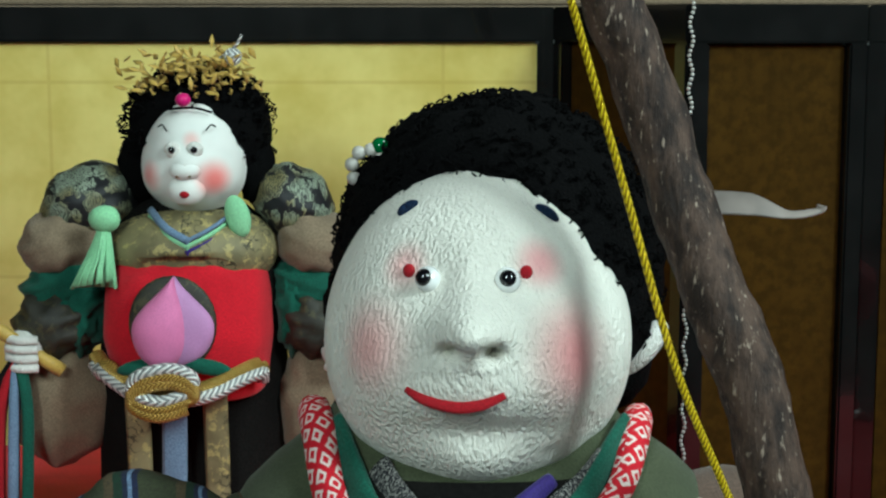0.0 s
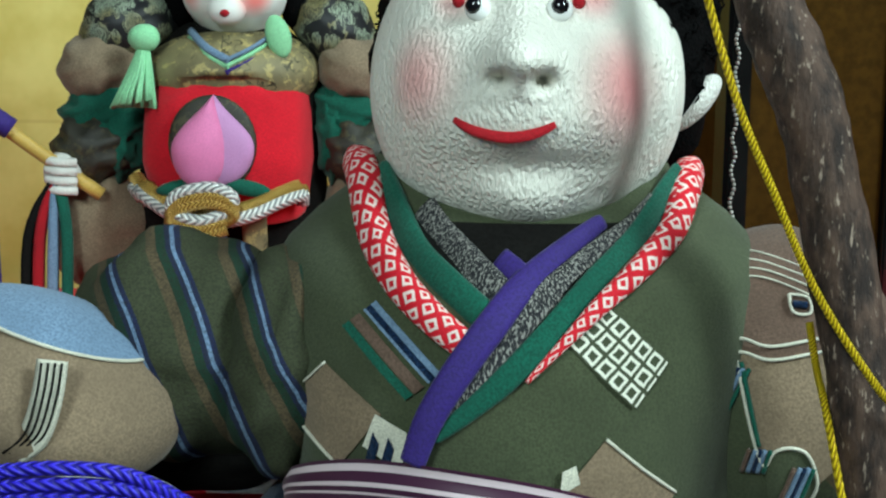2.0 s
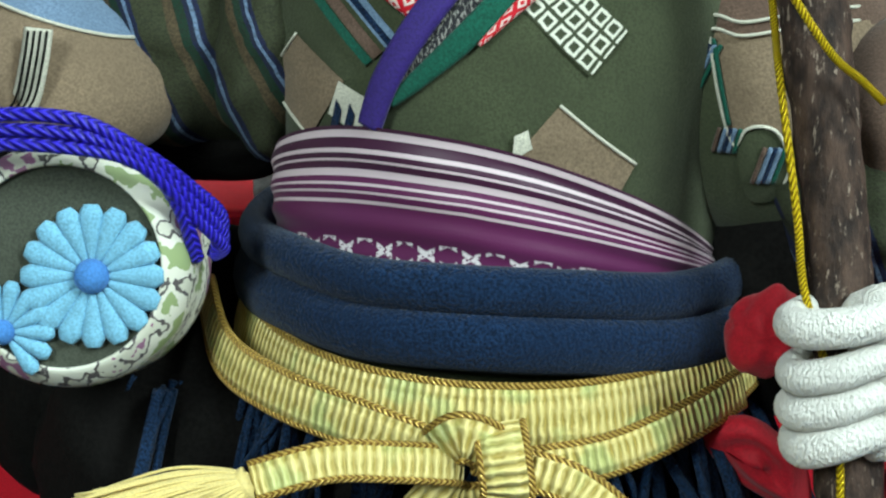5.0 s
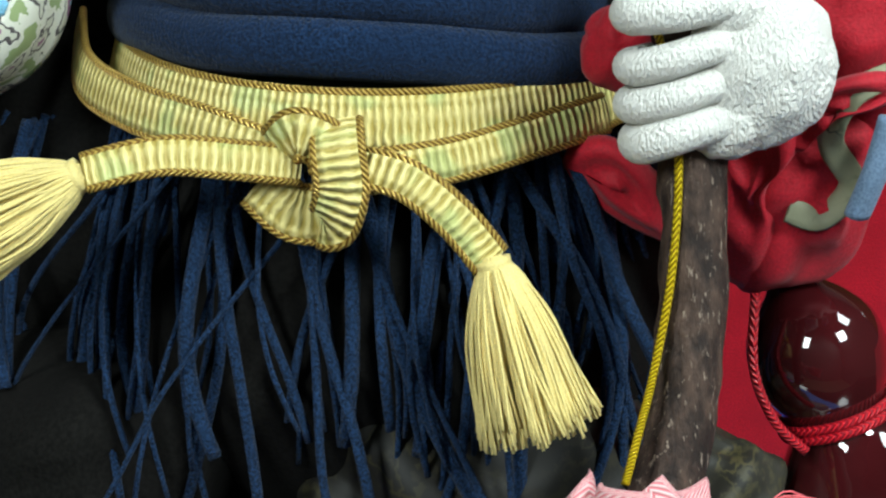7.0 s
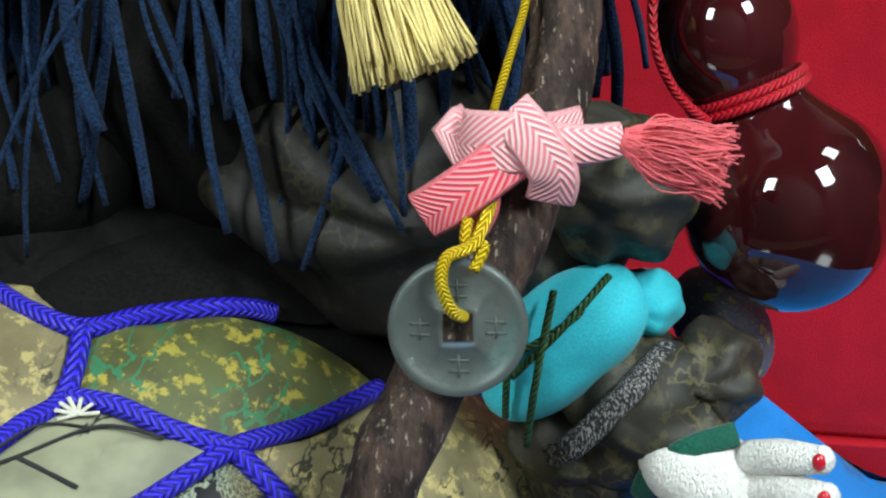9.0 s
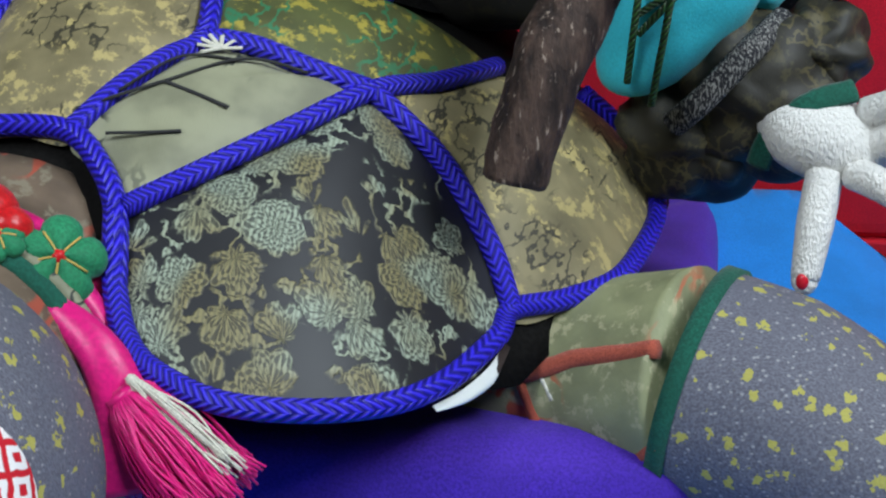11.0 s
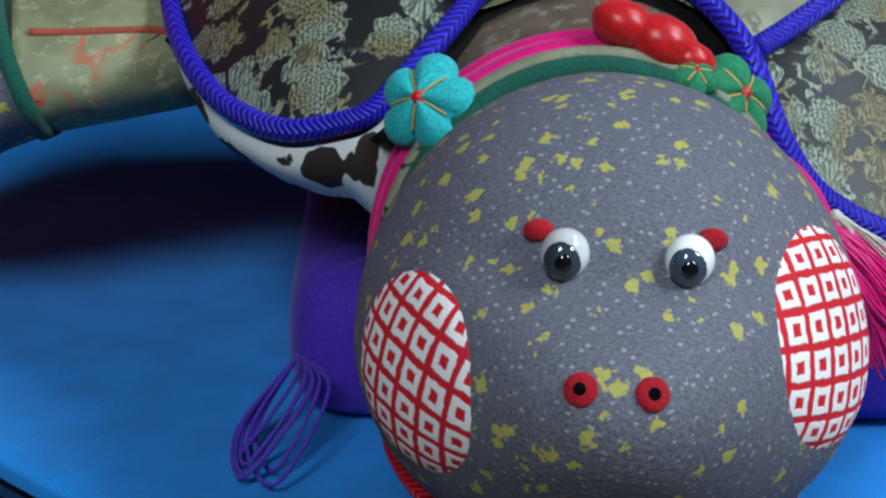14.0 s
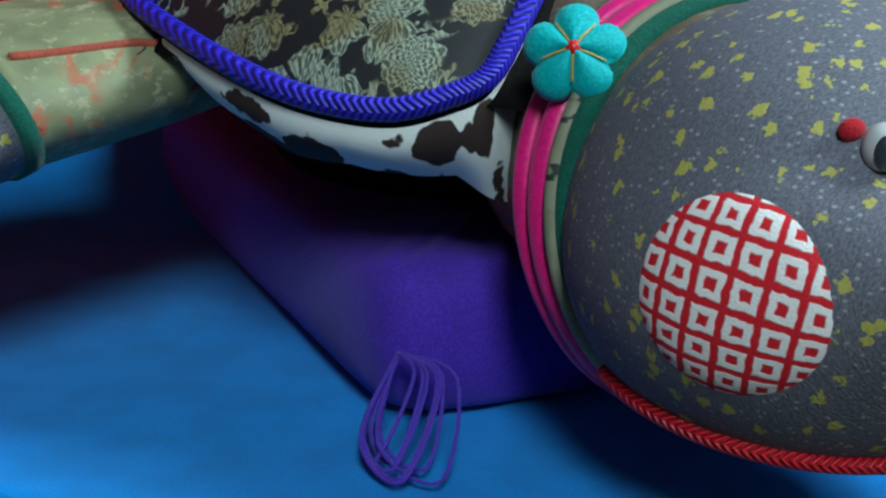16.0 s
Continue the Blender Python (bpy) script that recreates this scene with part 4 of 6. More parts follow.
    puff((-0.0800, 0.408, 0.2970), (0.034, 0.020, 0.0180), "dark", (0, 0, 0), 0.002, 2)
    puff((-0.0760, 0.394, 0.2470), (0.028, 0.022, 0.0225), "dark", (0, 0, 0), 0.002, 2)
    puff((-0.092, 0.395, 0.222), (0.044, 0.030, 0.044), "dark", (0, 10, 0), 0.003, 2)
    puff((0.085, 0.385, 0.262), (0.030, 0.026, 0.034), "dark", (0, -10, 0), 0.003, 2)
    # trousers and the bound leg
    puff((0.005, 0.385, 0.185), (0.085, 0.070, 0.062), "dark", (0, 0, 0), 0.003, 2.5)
    # added filler, near black for the shade left of the skirt
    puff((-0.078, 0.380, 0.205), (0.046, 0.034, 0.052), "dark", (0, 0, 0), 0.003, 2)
    puff((0.050, 0.350, 0.146), (0.056, 0.038, 0.036), "trouser", (0, 15, 20), 0.0042, 2.6, 80, 60)
    puff((0.0995, 0.334, 0.154), (0.020, 0.018, 0.018), "silk5", (0, 20, 0), 0.0022, 3)
    # near black: this thigh's colour includes the shade under the skirt
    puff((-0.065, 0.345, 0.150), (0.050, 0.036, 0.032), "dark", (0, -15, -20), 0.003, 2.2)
    puff((0.0890, 0.3240, 0.1175), (0.0140, 0.0150, 0.0245), "cyan", (0, 46, 0), 0.0010, 1.5)
    puff((0.1080, 0.3350, 0.1245), (0.0085, 0.010, 0.0085), "cyan", (0, 30, 0), 0.0008, 2)
    for a, b in (((0.0815, 0.3110, 0.1350), (0.0775, 0.3130, 0.1030)), ((0.0900, 0.3090, 0.1370), (0.0835, 0.3075, 0.0985)), ((0.1040, 0.3240, 0.1350), (0.0790, 0.3100, 0.1190)), ((0.1010, 0.3205, 0.1370), (0.0800, 0.3090, 0.1150))):
        mid = (Vector(a) + Vector(b)) / 2 + Vector((0, -0.0065, 0))
        s.sweep([Vector(a) - Vector((0, 0.002, 0)), mid, Vector(b) - Vector((0, 0.002, 0))], 0.0018, m=I["greencord"], n=8, steps=6)
    s.sweep([(0.1145, 0.326, 0.1165), (0.1050, 0.3115, 0.1095), (0.0950, 0.3085, 0.0990), (0.0885, 0.3130, 0.0925)], 0.0065, 0.0045, I["darkweave"], 10, 7, face=(0.1, -1, 0.2))
    puff((0.0940, 0.3340, 0.0870), (0.0200, 0.0180, 0.0190), "silk5", (0, 20, 0), 0.0024, 2.5)
    puff((0.1090, 0.3290, 0.0975), (0.0240, 0.0175, 0.0200), "silk5", (0, 38, 0), 0.0028, 2.5)
    puff((0.1240, 0.3330, 0.1080), (0.0120, 0.0130, 0.0120), "silk5", (0, 38, 0), 0.0020, 2.5)
    s.sweep([(0.1090, 0.3160, 0.0820), (0.1120, 0.3120, 0.0905), (0.1205, 0.3105, 0.0985), (0.1310, 0.3150, 0.1010)], 0.006, 0.002, I["green"], 8, 6, face=(0, -1, 0.5))
    s.ball((0.1245, 0.3170, 0.0890), (0.0170, 0.0120, 0.0105), I["crepe"], 28, 18, Euler((0, radians(18), 0)).to_matrix())
    for a, b, r in (((0.134, 0.314, 0.0955), (0.150, 0.3050, 0.1010), 0.0085), ((0.136, 0.3115, 0.0890), (0.1515, 0.3030, 0.0930), 0.0085), ((0.131, 0.3085, 0.0825), (0.1415, 0.300, 0.0780), 0.008), ((0.1245, 0.3095, 0.0820), (0.1205, 0.3000, 0.0585), 0.0090)):
        s.sweep([a, (Vector(a) + Vector(b)) / 2 + Vector((0, -0.001, 0.001)), b], [r, r, r * 0.75], m=I["crepe"], n=12, steps=6)
        e = Vector(b) + (Vector(b) - Vector(a)).normalized() * 0.0002
        s.ball(e, (r * 0.36, r * 0.36, r * 0.4), I["crepe"], 10, 8)
        s.ball(e + Vector((-0.0006, -0.0022, 0.0004)), (0.0017, 0.0014, 0.0022), I["nail"], 10, 8)
    return tagged(s.made("doll", [M[k] for k in DOLL]), "cloth doll with curly black hair in a patched olive kimono", "doll")


riding_doll()

# ---- what the doll wears and carries ----

# plum sash
WAIST = Vector((0.0065, 0.392, 0))


def ring_at(a, rx, ry, z, tilt=-0.11):
    x = rx * math.sin(a)
    return Vector((WAIST.x + x, WAIST.y - ry * math.cos(a), z + tilt * x))


s = Shape()


def sash_wrap(u, v):
    """Tall in front, narrow at the sides, as it is pulled up over the belly."""
    a = (u - 0.5) * math.tau
    c = max(math.cos(a), 0.0)
    low = 0.2660 + 0.0122 * c - 0.0077 * max(math.sin(a), 0.0)
    top = 0.2748 + 0.0350 * c - 0.0115 * math.sin(a)
    bulge = 0.0016 * math.sin(v * math.pi) + 0.0004 * math.sin(v * 26 + 2 * a) + 0.0006 * math.sin(7 * a + 3 * v)
    p = ring_at(a, 0.0592 + bulge, 0.0640 + bulge, 0, 0.0)
    p.z = low + (top - low) * v
    return p


s.grid(sash_wrap, 120, 30, 0, 0.39, 0.042)
tagged(s.made("sash", M["sash"]), "plum silk sash with cream stripes wound round a doll", "sash")

# rolled indigo belt
s = Shape()
for z, r, w in ((0.2745, 0.0650, 0.0118), (0.2628, 0.0668, 0.0142)):
    s.sweep([ring_at(k / 16 * math.tau, r, r + 0.0030, z + 0.0010 * math.sin(k * 1.9) + 0.002 * math.cos(k / 16 * math.tau) - 0.0066 * max(0.0, math.sin(k / 16 * math.tau)), 0.0) for k in range(16)], 0.0095, w, 0, 14, 6, face=lambda p: (0, 0, 1), closed=True)
tagged(s.made("belt", M["navy"]), "rolled indigo cotton belt over a sash", "belt")

# gold ribbon with a knot and two tassels
obi = thing("ribbon_belt", (0.0065, 0.392, 0.245), "pale gold corded ribbon knotted in front, with two tassels", "belt")


def band(pts, w, closed=False, name="ribbon", t=0.0022, face=None):
    s = Shape()
    face = face or (lambda p: (p.x - WAIST.x, p.y - WAIST.y, 0.02))
    s.sweep(pts, w, t, 0, 10, 8, face=face, square=0.7, closed=closed)
    ob = under(s.made(name, M["rib"]), obi)
    line = smooth(pts, 8, closed)
    for sgn in (-1, 1):
        e = Shape()
        edge = []
        for k, p in enumerate(line):
            tan = (line[(k + 1) % len(line)] - line[k - 1]) if 0 < k < len(line) - 1 else (line[1] - line[0] if k == 0 else line[-1] - line[-2])
            side = tan.normalized().cross(Vector(face(p) if callable(face) else face)).normalized()
            edge.append(p + side * sgn * w * 0.49)
        e.sweep(edge, 0.0020, m=0, n=8, steps=1)
        e.made("edge_braid", M["goldbraid"], ob)
    return ob


band([ring_at(k / 24 * math.tau, 0.0695, 0.0755, 0.2520 - 0.0035 * math.cos(k / 24 * math.tau), -0.03) for k in range(24)], 0.0155, True)
band([(-0.0665, 0.362, 0.2600), (-0.055, 0.3375, 0.2535), (-0.038, 0.3235, 0.2495), (-0.016, 0.3135, 0.2465), (0.006, 0.3085, 0.2410)], 0.0105)
band([(0.0200, 0.3085, 0.2400), (0.040, 0.3140, 0.2425), (0.057, 0.330, 0.2450), (0.070, 0.352, 0.2455)], 0.0085)
band([(0.0030, 0.3060, 0.2450), (0.0085, 0.3020, 0.2500), (0.0150, 0.3030, 0.2475), (0.0165, 0.3040, 0.2420)], 0.0100)
band([(0.0165, 0.3055, 0.2520), (0.0185, 0.2990, 0.2470), (0.0195, 0.2975, 0.2390), (0.0170, 0.2990, 0.2315), (0.0135, 0.3040, 0.2300)], 0.0105)
band([(0.0160, 0.3050, 0.2315), (0.0070, 0.3035, 0.2320), (-0.0010, 0.3050, 0.2380)], 0.0120)
band([(0.0090, 0.3040, 0.2425), (-0.0040, 0.3005, 0.2440), (-0.0190, 0.2940, 0.2460), (-0.0345, 0.2880, 0.2430)], 0.0078, face=(0.1, -1, 0.7))
band([(0.0200, 0.3030, 0.2435), (0.0330, 0.2990, 0.2420), (0.0440, 0.2975, 0.2345), (0.0520, 0.2970, 0.2255)], 0.0078, face=(0.2, -1, 0.5))


def tassel(top, way, length, spread, mat, parent, threads=110, cap=0.0045, name="tassel", loops=True, thick=0.0011, curl=0.045):
    """A bound head and many single threads that fan out."""
    top, way = Vector(top), Vector(way).normalized()
    a = way.orthogonal().normalized()
    b = way.cross(a)
    s = Shape()
    for k in range(threads):
        w, rr = rng.uniform(0, math.tau), math.sqrt(rng.uniform(0.05, 1))
        off = a * math.cos(w) + b * math.sin(w)
        ln = length * rng.uniform(0.88, 1.04)
        bend = Vector((rng.gauss(0, 1), rng.gauss(0, 1), rng.gauss(0, 1))) * spread * curl
        pts = [top + off * cap * 0.35 * rr, top + way * ln * 0.16 + off * cap * rr * 1.1, top + way * ln * 0.5 + off * (cap + (spread - cap) * 0.55) * rr + bend, top + way * ln + off * spread * rr - bend * 0.6]
        s.sweep(pts, thick, m=0, n=5, steps=4)
    tas = under(s.made(name, mat), parent)
    c = Shape().sweep([top + off_ for off_ in (way * 0.0005, way * 0.0035)], cap * 1.5, m=0, n=12, steps=3)
    cap_ob = c.made("binding", mat)
    cap_ob.parent = tas
    return tas


tassel((-0.0345, 0.2880, 0.2430), (-0.86, -0.25, -0.42), 0.036, 0.0140, M["tassel"], obi, 620, 0.0052, thick=0.00075)
tassel((0.0520, 0.2970, 0.2265), (0.31, -0.12, -1.0), 0.0385, 0.0135, M["tassel"], obi, 620, 0.0052, thick=0.00075)

# indigo yarn skirt
skirt = thing("yarn_skirt", (0.006, 0.39, 0.16), "skirt of loose hanging indigo yarn strands", "skirt")
for k in range(205):
    wide = k >= 150
    a = rng.uniform(-2.3, -1.0) if wide else rng.uniform(-2.0, 1.8)
    r = rng.uniform(0.085, 0.098) if wide else rng.uniform(0.060, 0.068)
    top = ring_at(a, r, r + 0.006, 0.2360 if wide else 0.2470, -0.03)
    ln = rng.uniform(0.066, 0.108) * (1.0 if abs(a) < 0.9 else 0.9)
    swing, out = rng.gauss(0, 0.19), rng.uniform(0.05, 0.30)
    radial = Vector((top.x - WAIST.x, top.y - WAIST.y, 0)).normalized()
    side = Vector((radial.y, -radial.x, 0))
    pts, pull = [], Vector((0, 0, 0))
    for j in range(6):
        f = j / 5
        pts.append(top + Vector((0, 0, -ln * f)) + radial * ln * out * math.sin(f * 1.9) + side * (ln * swing * f * 1.3 + 0.0022 * math.sin(k + (4 + k % 5) * f)))
    w = rng.choice((0.0014, 0.0018, 0.0024, 0.0030, 0.0040))
    s = Shape().sweep(pts, [w, w * 1.1, w, w * 0.95, w, w * 0.9], [w * 0.7] * 6, 0, 7, 3, twist=rng.uniform(-6, 6))
    under(s.made("yarn_strand", M["yarn"]), skirt)

# the bark pole with its cord, ribbon and coin
pole = thing("walking_pole", (0.058, 0.262, 0.10), "crooked bark-covered pole with a yellow cord, ribbon and coin", "pole")
POLE = [(0.0300, 0.352, 0.500), (0.0377, 0.350, 0.4757), (0.0517, 0.350, 0.438), (0.0600, 0.344, 0.412), (0.0682, 0.340, 0.3922), (0.0770, 0.3370, 0.3556), (0.0825, 0.3330, 0.3251),
        (0.0870, 0.3290, 0.2950), (0.0890, 0.3245, 0.275), (0.0925, 0.3170, 0.2476), (0.0940, 0.3065, 0.2060), (0.0912, 0.2970, 0.1800), (0.0858, 0.2850, 0.1600), (0.0660, 0.2600, 0.1203), (0.0572, 0.2540, 0.0920)]
s = Shape()
s.sweep(POLE, [0.0135, 0.0140, 0.0145, 0.0150, 0.0152, 0.0148, 0.0145, 0.0142, 0.0142, 0.0142, 0.0148, 0.0150, 0.0155, 0.0165, 0.0128], m=0, n=28, steps=12)
for i, p in enumerate(s.v):
    q = Vector(p)
    k = 0.0012 * noise.noise(q * 90) + 0.0006 * noise.noise(q * 260)
    s.v[i] = (q.x + k, q.y + k * 0.7, q.z + k * 0.3)
under(s.made("branch", M["bark"], merge=1e-5), pole)


def cord(pts, w, mat, parent, name="cord"):
    return under(Shape().sweep(pts, w, m=0, n=10, steps=10).made(name, mat), parent)


cord([(0.0225, 0.344, 0.4950), (0.0278, 0.343, 0.4756), (0.0394, 0.341, 0.4362), (0.0508, 0.3345, 0.3965), (0.0600, 0.3285, 0.3735), (0.0694, 0.3255, 0.3529), (0.0824, 0.3215, 0.3334), (0.0900, 0.3225, 0.3265), (0.0950, 0.324, 0.3217)], 0.0018, M["yellowcord"], pole)
cord([(0.0715, 0.3420, 0.3430), (0.0728, 0.338, 0.3330), (0.0738, 0.331, 0.3252), (0.0785, 0.3210, 0.2970), (0.0805, 0.3160, 0.2825), (0.0865, 0.3125, 0.2640), (0.0897, 0.3085, 0.2462), (0.0896, 0.3020, 0.2237), (0.0872, 0.2935, 0.2049), (0.0852, 0.2860, 0.1950), (0.0830, 0.2790, 0.1850)], 0.0018, M["yellowcord"], pole)
cord([(0.0835, 0.2735, 0.1680), (0.0818, 0.2640, 0.1625), (0.0775, 0.2590, 0.1610), (0.0768, 0.2568, 0.1565), (0.0785, 0.2572, 0.1510), (0.0803, 0.2600, 0.1485)], 0.0026, M["yellowcord"], pole)
cord([(0.0795, 0.2690, 0.1655), (0.0800, 0.2650, 0.1620), (0.0835, 0.2650, 0.1615), (0.0820, 0.2620, 0.1575)], 0.0024, M["yellowcord"], pole)

# coin with a square hole
s = Shape()
CO, CR, CT, HOLE = Vector((0.0788, 0.2610, 0.1458)), 0.0139, 0.0026, 0.0030
cm = look(CO, CO * 2 - Vector((0.135, 0.0, 0.20))).to_3x3()


def coin_section(u, v):
    a = u * math.tau
    sq = HOLE / max(abs(math.cos(a)), abs(math.sin(a)))
    prof = [(sq, -CT / 2), (sq, CT * 0.5), (sq + 0.0012, CT * 0.5), (sq + 0.0014, CT * 0.36), (CR - 0.0022, CT * 0.36), (CR - 0.0018, CT * 0.5), (CR - 0.0003, CT * 0.46), (CR, 0), (CR - 0.0003, -CT * 0.5), (sq, -CT / 2)]
    r, h = prof[int(round(v * 9))]
    return CO + cm @ Vector((math.cos(a) * r, math.sin(a) * r, h))


s.grid(coin_section, 64, 9, 0)
coin = under(s.made("coin", M["coin"]), pole)
coin["label"] = "translucent grey round coin with a square hole"
for k, (dx, dy) in enumerate(((0, 0.0075), (0.0075, 0), (0, -0.0075), (-0.0075, 0))):
    for j in range(3):
        e = Shape()
        c0 = CO + cm @ Vector((dx, dy, CT * 0.38))
        ax, ay = cm @ Vector((1, 0, 0)), cm @ Vector((0, 1, 0))
        if j == 2:
            e.sweep([c0 - ay * 0.0022, c0 + ay * 0.0022], 0.0006, m=0, n=6, steps=2)
        else:
            e.sweep([c0 - ax * 0.002 + ay * (0.0012 - 0.0022 * j), c0 + ax * 0.002 + ay * (0.0010 - 0.0022 * j)], 0.0006, m=0, n=6, steps=2)
        under(e.made("raised_mark", M["coin"]), pole)

# coral ribbon tied round the pole
def strip(pts, w, face=(0.2, -1, 0.15), mat=None, name="ribbon", t=0.0012):
    return under(Shape().sweep(pts, w, t, 0, 8, 8, face=face, square=0.6).made(name, mat or M["chevron"]), pole)


strip([(0.0765, 0.2850, 0.1790), (0.0775, 0.2755, 0.1800), (0.0860, 0.2725, 0.1805), (0.0950, 0.2770, 0.1795), (0.1000, 0.2850, 0.1790)], 0.0125)
strip([(0.0870, 0.2745, 0.1865), (0.0925, 0.2725, 0.1810), (0.0960, 0.2735, 0.1740), (0.0945, 0.2770, 0.1675)], 0.0100)
strip([(0.0880, 0.2735, 0.1780), (0.0810, 0.2700, 0.1730), (0.0745, 0.2690, 0.1685), (0.0700, 0.2700, 0.1655)], 0.0105, mat=M["chevron_deep"])
strip([(0.0800, 0.2760, 0.1735), (0.0815, 0.2730, 0.1680), (0.0790, 0.2730, 0.1625)], 0.0075, mat=M["coral"])
strip([(0.0950, 0.2755, 0.1800), (0.1020, 0.2770, 0.1795), (0.1085, 0.2800, 0.1800)], [0.0085, 0.0080, 0.0070], name="ribbon", t=0.003)
tassel((0.1080, 0.2800, 0.1800), (1.0, 0.15, -0.28), 0.021, 0.0080, M["coral"], pole, 420, 0.0034, "fringe", thick=0.0004, curl=0.16)

# lacquered gourd
gourd = thing("gourd", (0.139, 0.352, 0.118), "dark red lacquered bottle gourd tied with red cord", "gourd")
ga, gb = Vector((0.1400, 0.353, 0.1445)), Vector((0.1235, 0.3565, 0.1855))
way = (gb - ga).normalized()
prof = [(-0.0262, 0.0), (-0.0255, 0.0050), (-0.0225, 0.0125), (-0.016, 0.0200), (-0.006, 0.0252), (0.003, 0.0258), (0.012, 0.0232), (0.019, 0.0178), (0.0245, 0.0138), (0.028, 0.0126), (0.032, 0.0132), (0.038, 0.0158), (0.045, 0.0170), (0.052, 0.0158), (0.058, 0.0118), (0.063, 0.007), (0.070, 0.0042), (0.076, 0.0038), (0.0762, 0.0)]
line = smooth([(r, 0, h) for h, r in prof], 4)
pa, pb = way.orthogonal().normalized(), way.cross(way.orthogonal().normalized())
s = Shape()
s.grid(lambda u, v: ga + way * line[int(round(u * (len(line) - 1)))].z + (pa * math.cos(v * math.tau) + pb * math.sin(v * math.tau)) * max(0.0, line[int(round(u * (len(line) - 1)))].x), len(line) - 1, 48)
under(s.made("body", M["gourd"], merge=1e-5), gourd)
neck = ga + way * 0.028
cord([neck + (pa * math.cos(w) + pb * math.sin(w)) * 0.0142 for w in np.linspace(0, math.tau, 17)], 0.0026, M["redcord"], gourd, "tie")
cord([neck + (pa * math.cos(w) + pb * math.sin(w)) * 0.0142 + way * 0.0024 for w in np.linspace(0, math.tau, 17)], 0.0024, M["redcord"], gourd, "tie")
cord([(0.1215, 0.336, 0.1690), (0.1135, 0.337, 0.1760), (0.1080, 0.340, 0.1880), (0.1075, 0.345, 0.2050)], 0.0024, M["redcord"], gourd, "string")

# round brocade drum with blossoms
drum = thing("round_box", (-0.085, 0.335, 0.25), "round brocade-sided box with light blue felt chrysanthemums", "box")
DC = Vector((-0.0865, 0.3175, 0.2800))
dm = look(DC, DC * 2 - Vector((-0.045, 0.0, 0.345))).to_3x3()
prof = [(0.0, 0.0), (0.0225, 0.0), (0.0232, 0.0005), (0.0240, 0.0018), (0.0275, -0.0015), (0.0292, -0.006), (0.0295, -0.018), (0.0280, -0.026), (0.0, -0.028)]
line = smooth([(r, 0, h) for r, h in prof], 3)


def lathe(line, o, m3, n=48, mats=None):
    s = Shape()
    s.grid(lambda u, v: o + m3 @ Vector((line[int(round(u * (len(line) - 1)))].x * math.cos(v * math.tau), line[int(round(u * (len(line) - 1)))].x * math.sin(v * math.tau), line[int(round(u * (len(line) - 1)))].z)), len(line) - 1, n)
    return s


s = lathe(line, DC, dm)
for i in range(len(s.f)):
    s.m[i] = 0 if i < 7 * 48 else 1
n_ = Nodes("painted_flower_brocade")
c_ = n_.ramp(n_.noise(110, 3), [(0, (0.30, 0.38, 0.18)), (0.42, (0.72, 0.72, 0.62)), (0.52, (0.10, 0.09, 0.09)), (0.56, (0.62, 0.62, 0.52)), (0.64, (0.30, 0.14, 0.24)), (0.72, (0.25, 0.45, 0.50))])
M["drumside"] = n_.done(c_, 0.5, n_.noise(900, 2), 0.3, 0.0003)
under(s.made("body", [cloth("grey_green_silk", (0.06, 0.068, 0.05), 1500, 0.4), M["drumside"]], merge=1e-5), drum)
M["petal"] = cloth("light_blue_felt", (0.20, 0.47, 0.66), 1600, 0.8, 0.9, var=0.2)
M["petalheart"] = cloth("mid_blue_felt", (0.07, 0.24, 0.62), 1600, 0.8, 0.9)
for cx, cy, rad, cnt in ((0.0075, -0.0020, 0.0165, 16), (-0.0135, -0.0150, 0.0120, 14)):
    for k in range(cnt):
        a = k / cnt * math.tau
        s = Shape()
        d = Vector((math.cos(a), math.sin(a), 0))
        p0, p1 = Vector((cx, cy, 0.0016)) + d * rad * 0.22, Vector((cx, cy, 0.0016)) + d * rad
        if p1.length > 0.027:
            continue
        s.sweep([DC + dm @ p for p in (p0, p0.lerp(p1, 0.4), p0.lerp(p1, 0.8), p1)], [0.0012, rad * 0.26, rad * 0.36, rad * 0.20], [0.0012, 0.0022, 0.0026, 0.0012], 0, 8, 5, face=dm @ Vector((0, 0, 1)))
        under(s.made("petal", M["petal"]), drum)
    under(Shape().ball(DC + dm @ Vector((cx, cy, 0.002)), (rad * 0.25, rad * 0.25, rad * 0.25), 0, 14, 10).made("flower_heart", M["petalheart"]), drum)
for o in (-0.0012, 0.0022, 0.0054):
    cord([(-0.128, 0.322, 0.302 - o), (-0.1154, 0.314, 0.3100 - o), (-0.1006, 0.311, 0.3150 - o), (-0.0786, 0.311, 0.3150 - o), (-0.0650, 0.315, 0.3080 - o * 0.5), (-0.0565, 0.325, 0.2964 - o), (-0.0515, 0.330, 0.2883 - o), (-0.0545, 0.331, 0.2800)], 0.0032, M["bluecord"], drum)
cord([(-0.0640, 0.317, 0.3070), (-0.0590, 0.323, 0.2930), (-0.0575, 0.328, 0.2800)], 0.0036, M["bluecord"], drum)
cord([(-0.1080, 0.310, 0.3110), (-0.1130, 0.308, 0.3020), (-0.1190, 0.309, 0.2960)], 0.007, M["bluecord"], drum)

# ---- the stuffed turtle ----
turtle = thing("stuffed_turtle", (-0.045, 0.33, 0.03), "patchwork stuffed turtle with a speckled grey head and blue cords", "stuffed toy")
TC = Vector((-0.040, 0.352, 0.0))


